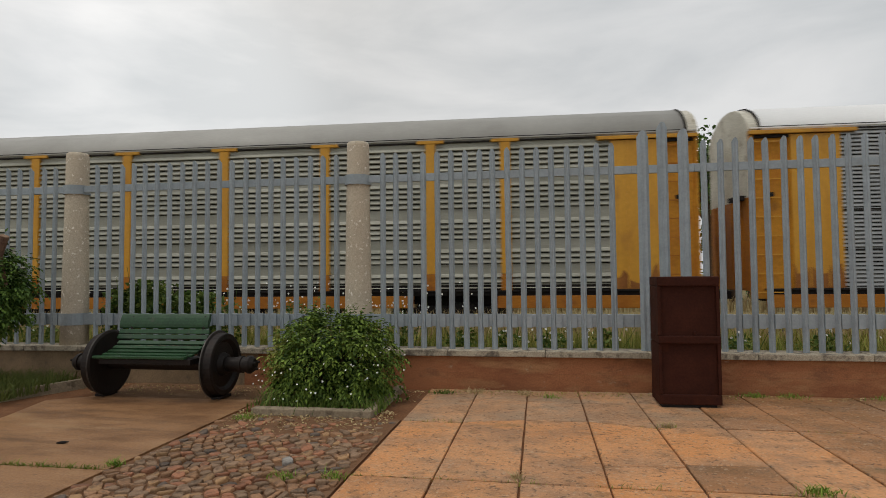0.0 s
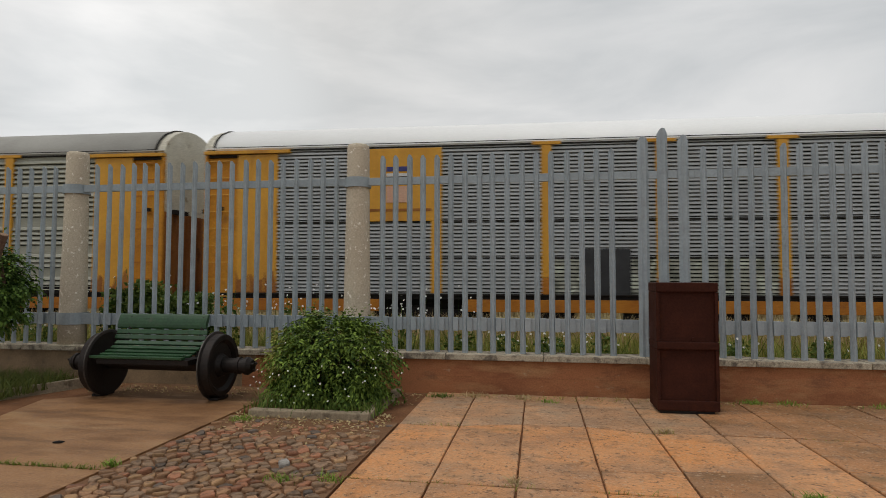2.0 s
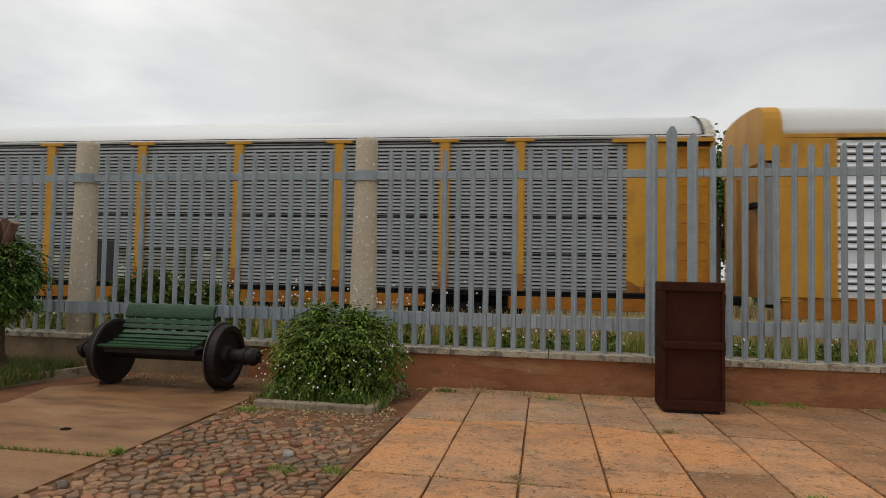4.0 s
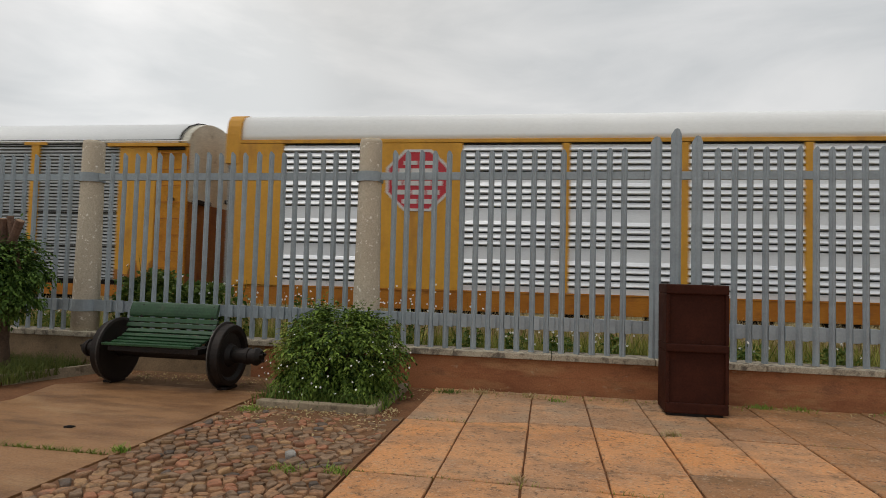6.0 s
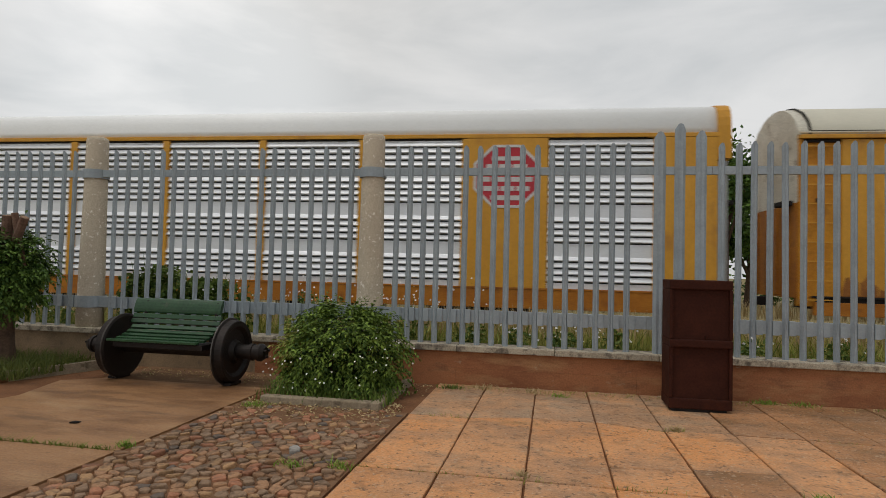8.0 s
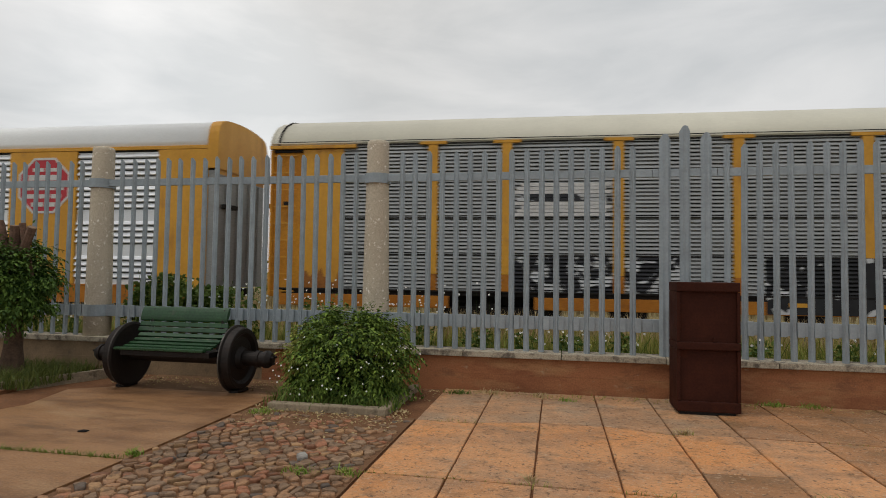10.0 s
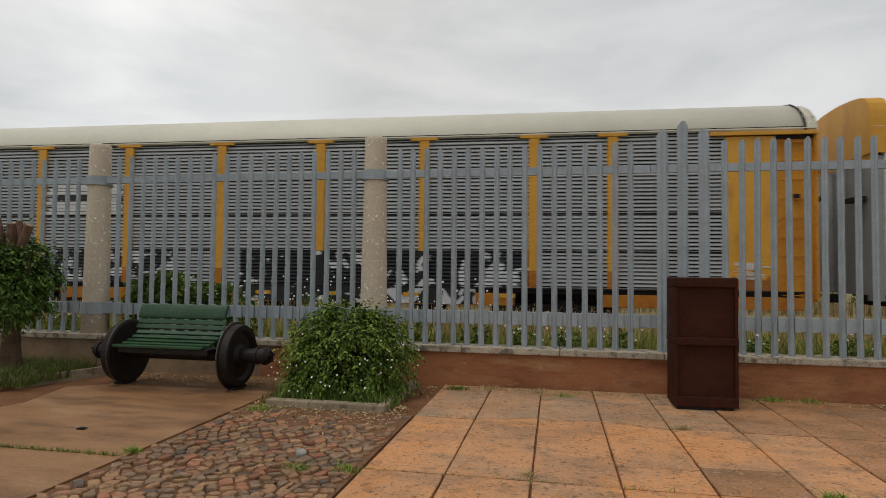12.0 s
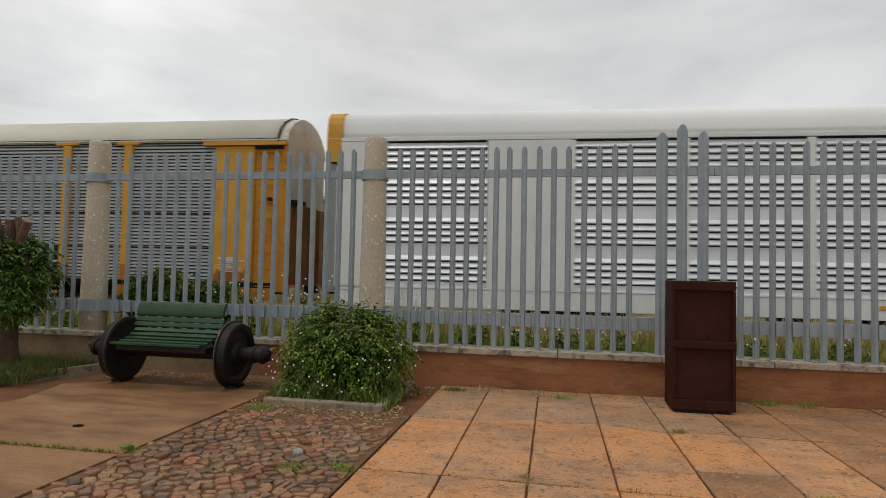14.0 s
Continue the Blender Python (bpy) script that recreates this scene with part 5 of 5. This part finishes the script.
def old_car(m, label, roof_mat, louv, first, graffiti=(), crown=5.64, seams=True, tan=False):
    """Grey louvred car with yellow posts and yellow end sheets."""
    eave = 5.06
    car = thing("autorack_car", m, label, "railway wagon", "autorack wagons of the train")
    car_shell(car, roof_mat, eave, crown, ORANGE, hood_mat=CREAM)
    # shade under the roof edge, made as a solid black strip
    part("eave_strip", box(bmesh.new(), 2.0, CAR_LEN - 2.0, -0.02, 0.1, 5.02, 5.055), M_DARK, car, "black strip painting the shade under the roof edge")
    part("eave_beam", box(bmesh.new(), 0.02, CAR_LEN - 0.02, -0.025, 0.1, 5.10, 5.135), roof_mat, car)
    part("roof_seam", box(bmesh.new(), 0.3, CAR_LEN - 0.3, -0.016, 0.05, 5.139, 5.158), M_DARK, car, "dark seam along the roof edge")
    step = 0.142 if tan else 0.102
    if tan:
        # no open gap here: a black strip gives its darkness
        part("floor_gap", box(bmesh.new(), 2.0, CAR_LEN - 2.0, 0.04, 0.1, 1.015, 1.15), M_DARK, car, "black strip standing in for the dark gap under the louvers")
        part("floor_strip", box(bmesh.new(), 2.0, CAR_LEN - 2.0, -0.01, 0.038, 1.06, 1.085), CREAM, car)
        groups = [(4.05, 5.0), (3.2, 4.0), (2.35, 2.98), (1.7, 2.25), (1.08, 1.6)]
        profs = [louver_profile(groups, 1.15, 5.015, step, 0.14)]
    else:
        profs = [louver_profile([(0, 9)], a, b, step, 0.2, 0.004) for a, b in ((1.012, 1.955), (1.985, 2.965), (2.995, 5.015))]
        for z in (1.957, 2.967):
            part("seam", box(bmesh.new(), 2.0, CAR_LEN - 2.0, -0.008, 0.1, z - 0.006, z + 0.034), M_DARK, car, "black seam between the louver panels")
    edges = [2.1] + POSTS + [CAR_LEN - 2.1]
    for a, b in zip(edges, edges[1:]):
        for k, pr in enumerate(profs):
            mt = louv
            cuts = [a, b]
            if k == 0 and not tan:
                cuts = sorted({a, b, *[u for g in graffiti for u in g[:2] if a < u < b]})
            for c, d in zip(cuts, cuts[1:]):
                mt = louv
                for u0, u1, rows, paint_mat in graffiti:
                    if k in rows and not tan and u0 < (c + d) / 2 < u1:
                        mt = paint_mat
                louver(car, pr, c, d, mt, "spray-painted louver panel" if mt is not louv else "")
    for i, u in enumerate(POSTS):
        if first == "logo" and i < 2:
            continue
        inked = any(g[0] < u < g[1] and g[3] is SPRAY_BLACK for g in graffiti)
        flared_post(car, u, inked=inked)
    if first == "logo":
        # yellow panel with a plain-bar emblem
        part("emblem_panel", box(bmesh.new(), 4.25, 6.58, -0.04, 0.05, 2.985, 5.0, 0.01), YEL, car, "yellow emblem panel")
        for u in (4.39, 6.44):
            part("post", box(bmesh.new(), u - 0.14, u + 0.14, -0.045, 0.05, 1.02, 2.98, 0.01), YEL, car)
        for i, (z, mt) in enumerate(((4.36, BLUE), (4.22, SIGNWHITE), (4.13, M_DARK), (4.00, SIGNWHITE))):
            part("emblem_bar", box(bmesh.new(), 5.10, 5.74, -0.052, -0.04, z, z + (0.13 if i == 0 else 0.085)), mt, car)
        part("emblem_shield", box(bmesh.new(), 5.10, 5.70, -0.052, -0.04, 3.50, 3.95), PINK, car, "faded pink shield shape")
        part("emblem_line", box(bmesh.new(), 4.5, 6.3, -0.05, -0.04, 3.26, 3.33), RUSTED, car)
    for u0, u1, s in ((0.0, 2.1, 1), (CAR_LEN - 2.1, CAR_LEN, -1)):
        e0, e1 = (u0, u0 + 0.95) if s > 0 else (u1 - 0.95, u1)
        f0, f1 = (e1, u1) if s > 0 else (u0, e0)
        part("end_panel", box(bmesh.new(), f0 + 0.003, f1 - 0.003, -0.02, 0.12, 1.02, 4.93, 0.01), YEL, car, "yellow end sheet with lettering")
        part("rusted_base", torn_sheet(f0 + 0.003, f1 - 0.003, -0.024, 1.02, 1.15, 1.75, int(crown * 100) + s), RUSTED, car, "rusted foot of the end sheet")
        for r in (0.36, 0.78):
            part("end_rib", box(bmesh.new(), f0 + r, f0 + r + 0.03, -0.03, -0.02, 1.05, 4.9, 0.003), YEL, car)
        part("corner_panel", box(bmesh.new(), e0 + 0.01, e1 - 0.003, 0.06, 0.2, 0.75, 4.93, 0.01), CORNER, car, "rust-streaked corner sheet")
        part("corner_post", box(bmesh.new(), e0 + 0.01 if s > 0 else e1 - 0.08, e0 + 0.09 if s > 0 else e1 - 0.003, -0.03, 0.06, 0.8, 4.93, 0.01), CORNER, car)
        part("roof_bracket", box(bmesh.new(), u0 - 0.35 * (s < 0), u1 + 0.35 * (s > 0), -0.09, 0.1, 4.945, 5.04, 0.01), YEL, car, "yellow roof-edge beam")
        # black strip paints the shade under the roof-edge beam
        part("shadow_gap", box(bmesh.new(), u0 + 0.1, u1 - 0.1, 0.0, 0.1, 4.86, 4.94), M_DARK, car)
        ladder(car, e0 + 0.12, e1 - 0.2, YEL if s > 0 else ORANGE)
        strip_label(car, f0 + 0.35, (2.45, 2.30, 2.12, 1.98), w=0.45)
        part("grab_bracket", box(bmesh.new(), (e0 + e1) / 2 - 0.06, (e0 + e1) / 2 + 0.06, -0.05, 0.08, 3.35, 3.45), M_DARK, car)
    end_wall(car, 0.0, -1, ORANGE, CREAM, crown, eave, 3.35, True)
    end_wall(car, CAR_LEN, 1, RUSTED, CREAM, crown, eave, 3.35, True)
    for u in (0.23, CAR_LEN - 0.29):
        bm = bmesh.new()
        pr = [(y, z) for y, z in roof_profile(eave, crown, True)]
        ins = [(DEPTH / 2 + (y - DEPTH / 2) * 1.012, z + 0.025) for y, z in pr]
        extrude_profile(bm, ins + pr[::-1], u, u + 0.05)
        part("roof_trim", bm, M_DARK, car, "black roof end trim")
    return car


def smooth_car(m, label, body, frame_mat, emblem):
    """Newer, slightly shorter car with broad bright louvers and plain end sheets."""
    SL = 27.0
    eave, crown = 5.10, 6.0
    car = thing("autorack_car", m, label, "railway wagon", "autorack wagons of the train")
    car_shell(car, ROOF_WHITE, eave, crown, ORANGE if body is YEL else WHITE, True, CAR_LEN=SL)
    part("eave_beam", box(bmesh.new(), 0.0, SL, -0.05, 0.1, 5.02, 5.125, 0.01), body, car)
    # roof-edge shade as a solid strip of black
    part("eave_strip", box(bmesh.new(), 1.9, SL - 1.9, -0.01, 0.1, 4.975, 5.015), M_DARK, car, "black strip painting the shade under the roof edge")
    prof = louver_profile([(4.22, 4.97), (3.24, 4.0), (2.2, 2.97), (1.15, 1.91)], 1.012, 4.97, 0.178, 0.2, 0.03)
    edges = [1.60, 4.27, 6.42, 9.17, 12.06, 14.93, 17.77, 20.54, 22.67, SL - 1.75]
    for i, (a, b) in enumerate(zip(edges, edges[1:])):
        if i in (1, 7):
            part("emblem_panel" if emblem else "side_sheet", box(bmesh.new(), a + 0.02, b - 0.02, -0.04, 0.06, 1.012, 5.015, 0.01), body, car)
            if emblem:
                octagon_emblem(car, (a + b) / 2, 3.98)
        else:
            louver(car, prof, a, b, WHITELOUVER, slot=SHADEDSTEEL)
    for u in edges[2:8]:
        part("post", box(bmesh.new(), u - 0.1, u + 0.1, -0.045, 0.06, 1.012, 5.0, 0.01), body, car)
    for u0, u1, s in ((0.0, 1.60, 1), (SL - 1.75, SL, -1)):
        part("end_panel", box(bmesh.new(), u0 + 0.25 * (s > 0), u1 - 0.25 * (s < 0), -0.045, 0.12, 0.96, 5.015, 0.01), body, car, "plain painted end sheet")
        e0, e1 = (0.0, 0.25) if s > 0 else (SL - 0.25, SL)
        part("corner_post", box(bmesh.new(), e0, e1 - 0.003, 0.0, 0.3, 0.8, 4.4, 0.02), GREYBODY, car, "grey corner post")
        cap = [(-0.06, 4.45)] + [(DEPTH / 2 + (y - DEPTH / 2) * 1.03, z + 0.02) for y, z in roof_profile(eave, crown)] + [(DEPTH + 0.06, 4.45)]
        part("corner_cap", extrude_profile(bmesh.new(), cap, e0 - 0.06 * (s > 0), e1 + 0.1 * (s > 0) + 0.06 * (s < 0)), YEL, car, "yellow roof end cap")
        strip_label(car, (u0 + u1) / 2 + 0.1, (3.72, 3.62, 3.28, 2.98, 2.88), GREYBODY if body is WHITE else M_DARK, 0.42)
        ladder(car, e0 + 0.3 if s > 0 else e0 - 0.5, e1 + 0.5 if s > 0 else e1 - 0.3, body)
        if body is WHITE:
            part("label_plate", box(bmesh.new(), u0 + 1.15 if s > 0 else u0 + 0.3, u0 + 1.55 if s > 0 else u0 + 0.7, -0.056, -0.045, 1.62, 1.76), ORANGE, car, "orange label plate")
            part("reflector", box(bmesh.new(), u0 + 1.15, u0 + 1.45, -0.07, -0.05, 0.75, 0.95), YEL, car, "yellow reflector plate")
    if body is WHITE:
        for u in (9.0, 13.5, 18.0):
            part("reflector", box(bmesh.new(), u, u + 0.3, -0.05, -0.03, 0.72, 0.82), YEL, car, "yellow reflector plate")
    end_wall(car, 0.0, -1, YEL if body is YEL else GREYBODY, YEL, crown, eave, 4.3)
    end_wall(car, SL, 1, GREYBODY, YEL, crown, eave, 4.3)
    return car


def octagon_emblem(car, u, z):
    """A red octagon of plain bars, no lettering."""
    bm = bmesh.new()
    r = 0.92
    pts = []
    for k in range(8):
        a = radians(22.5 + 45 * k)
        pts.append((u + r * math.cos(a), z + r * math.sin(a)))
    f = [bm.verts.new((x, -0.048, q)) for x, q in pts]
    bk = [bm.verts.new((x, -0.040, q)) for x, q in pts]
    bm.faces.new(f)
    for i in range(8):
        bm.faces.new((f[i], f[(i + 1) % 8], bk[(i + 1) % 8], bk[i]))
    bmesh.ops.recalc_face_normals(bm, faces=bm.faces)
    e = part("emblem", bm, RED, car, "red octagon emblem with white bars")
    # white border of eight bars
    for k in range(8):
        (xa, za), (xb, zb) = pts[k], pts[(k + 1) % 8]
        f = 1 - 0.085
        quad = [(xa, za), (xb, zb), (u + (xb - u) * f, z + (zb - z) * f), (u + (xa - u) * f, z + (za - z) * f)]
        bm = bmesh.new()
        lo = [bm.verts.new((x, -0.048, q)) for x, q in quad]
        hi = [bm.verts.new((x, -0.054, q)) for x, q in quad]
        bm.faces.new(hi)
        for i in range(4):
            bm.faces.new((lo[i], lo[(i + 1) % 4], hi[(i + 1) % 4], hi[i]))
        bmesh.ops.recalc_face_normals(bm, faces=bm.faces)
        part("emblem_border", bm, SIGNWHITE, e)
    for dz, h, blocks in ((0.48, 0.11, ((-0.38, -0.02), (0.05, 0.42))), (0.24, 0.17, ((-0.52, -0.24), (-0.2, 0.12), (0.16, 0.52))), (-0.08, 0.13, ((-0.68, -0.42), (-0.38, 0.05), (0.1, 0.36), (0.4, 0.66))),
                          (-0.33, 0.13, ((-0.6, -0.2), (-0.15, 0.2), (0.25, 0.58))), (-0.58, 0.13, ((-0.4, 0.0), (0.05, 0.4)))):
        for x0, x1 in blocks:
            part("emblem_bar", box(bmesh.new(), u + x0, u + x1, -0.056, -0.048, z + dz - h / 2, z + dz + h / 2), SIGNWHITE, e)


def build_train():
    at = [pose(0, CAR_FACE, 0)] * 5
    c1 = old_car(at[0], "old tan louvred car-carrier wagon with yellow posts and faint graffiti", ROOF_GREY, TANLOUVER, "plain", tan=True, crown=6.0)
    c2 = old_car(at[1], "grey louvred car-carrier wagon with yellow emblem panel", ROOF_WHITE, GREYLOUVER, "logo", crown=5.92,
                 graffiti=[(9.3, 12.1, (0,), SPRAY_FAINT), (12.1, 14.9, (0,), SPRAY_FAINT)])
    c3 = smooth_car(at[2], "yellow car-carrier wagon with bright steel louvers and red octagon emblems", YEL, YEL, True)
    c4 = old_car(at[3], "tan-roofed grey louvred car-carrier wagon with black and white graffiti", ROOF_TAN, GREYLOUVER, "plain", crown=6.03,
                 graffiti=[(6.6, 10.8, (0,), SPRAY_WHITE), (12.7, 19.4, (0,), SPRAY_BLACK), (19.4, 20.6, (0,), SPRAY_WHITE)])
    c5 = smooth_car(at[4], "off-white car-carrier wagon with bright steel louvers and yellow roof corners", WHITE, WHITE, False)
    # patches of paint on the sheets
    part("black_patch", box(bmesh.new(), 10.2, 11.35, -0.028, -0.022, 0.98, 2.2), BLACKPAINT, c2, "black painted square")
    for k in range(9):
        z = 3.02 + 0.1 * k
        part("graffiti_stroke", box(bmesh.new(), 6.65 + 0.1 * (k % 3), 9.1 - 0.13 * (k % 2), -0.026, -0.022, z, z + 0.085), SIGNWHITE if k not in (4, 5) else SPRAY_WHITE, c4, "white spray-paint band")
    part("painted_sill", box(bmesh.new(), 12.7, 19.2, -0.036, -0.031, 0.55, 0.965), SPRAY_BLACK, c4, "black spray-painted sill")
    for u in (13.2, 15.2, 17.3, 19.8):
        part("reflector", box(bmesh.new(), u, u + 0.42, -0.045, -0.037, 0.74, 0.84), YEL, c4, "yellow reflector plate")
    rng = random.Random(81)
    for k in range(9):
        a = CAR_LEN - 2.0 + rng.uniform(0, 0.3)
        z = 1.30 + 0.05 * k
        part("paint_stroke", box(bmesh.new(), a, a + rng.uniform(0.3, 0.75), -0.030, -0.026, z, z + rng.uniform(0.015, 0.045)), SIGNWHITE, c4, "white paint splash")
    cars = [c1, c2, c3, c4, c5]
    # body heights settle on the springs
    for car in cars:
        for ob in car.children_recursive:
            if not ob.name.startswith(("bogie", "wheelset", "coupler", "equipment")):
                for v in ob.data.vertices:
                    v.co.z = 1.4 + (v.co.z - 1.4) * 0.96
    return cars


def where(t):
    """Left end of the second car along the track at t seconds."""
    sway = np.interp(t, (0, 2, 3.5, 6, 7, 8.2, 10.5, 11, 11.5, 12.5, 14), (0.12, 0.10, -0.03, -0.10, -0.10, -0.24, 0.0, 0.08, 0.12, 0.03, 0.08))
    return 5.184 - 7.0975 * t + 0.00497 * t * t + 0.00054 * t ** 3 + float(sway)


make_ground()
make_track()
make_wall()
make_fence()
make_posts()
make_cabinet()
make_bench()
make_bush()
make_shrub()
make_field()
make_small_grass()
make_palm(-11.7, 22, 5.0, 53)
make_tree(8.6, 24, 8.7, 1.8, 61)
make_tree(2.6, 31, 4.0, 1.8, 62)
make_tree(1.5, 24, 6.0, 1.2, 66)
make_tree(-5.1, 25, 5.0, 1.2, 67)
make_tree(6.2, 25, 5.2, 1.2, 68)
make_tree(10.0, 25, 4.4, 1.5, 65)
make_hedge()
make_tree(-14, 28, 6.0, 2.6, 63)
make_tree(12.5, 30, 6.5, 2.6, 64)
make_house(-14, 36)
CARS = build_train()
make_path()
make_slabs()
make_cobbles()


def motions():
    """The train rolls past, slowing a little; its wheels turn."""
    times = [0.5 * k for k in range(29)]
    cx, sx = math.cos(radians(TURN)), math.sin(radians(TURN))
    for i, car in enumerate(CARS):
        walk(car, [(t, pose((where(t) + PITCH * (i - 1)) * cx, CAR_FACE + (where(t) + PITCH * (i - 1)) * sx, 0, 0, 0, TURN)) for t in times])
    fine = [0.07 * k for k in range(201)]
    for w in WHEELSETS:
        base = w.matrix_basis.translation.copy()
        walk(w, [(t, pose(base.x, base.y, base.z, 0, math.degrees((where(t) - where(0)) / 0.43), 0)) for t in fine])


motions()
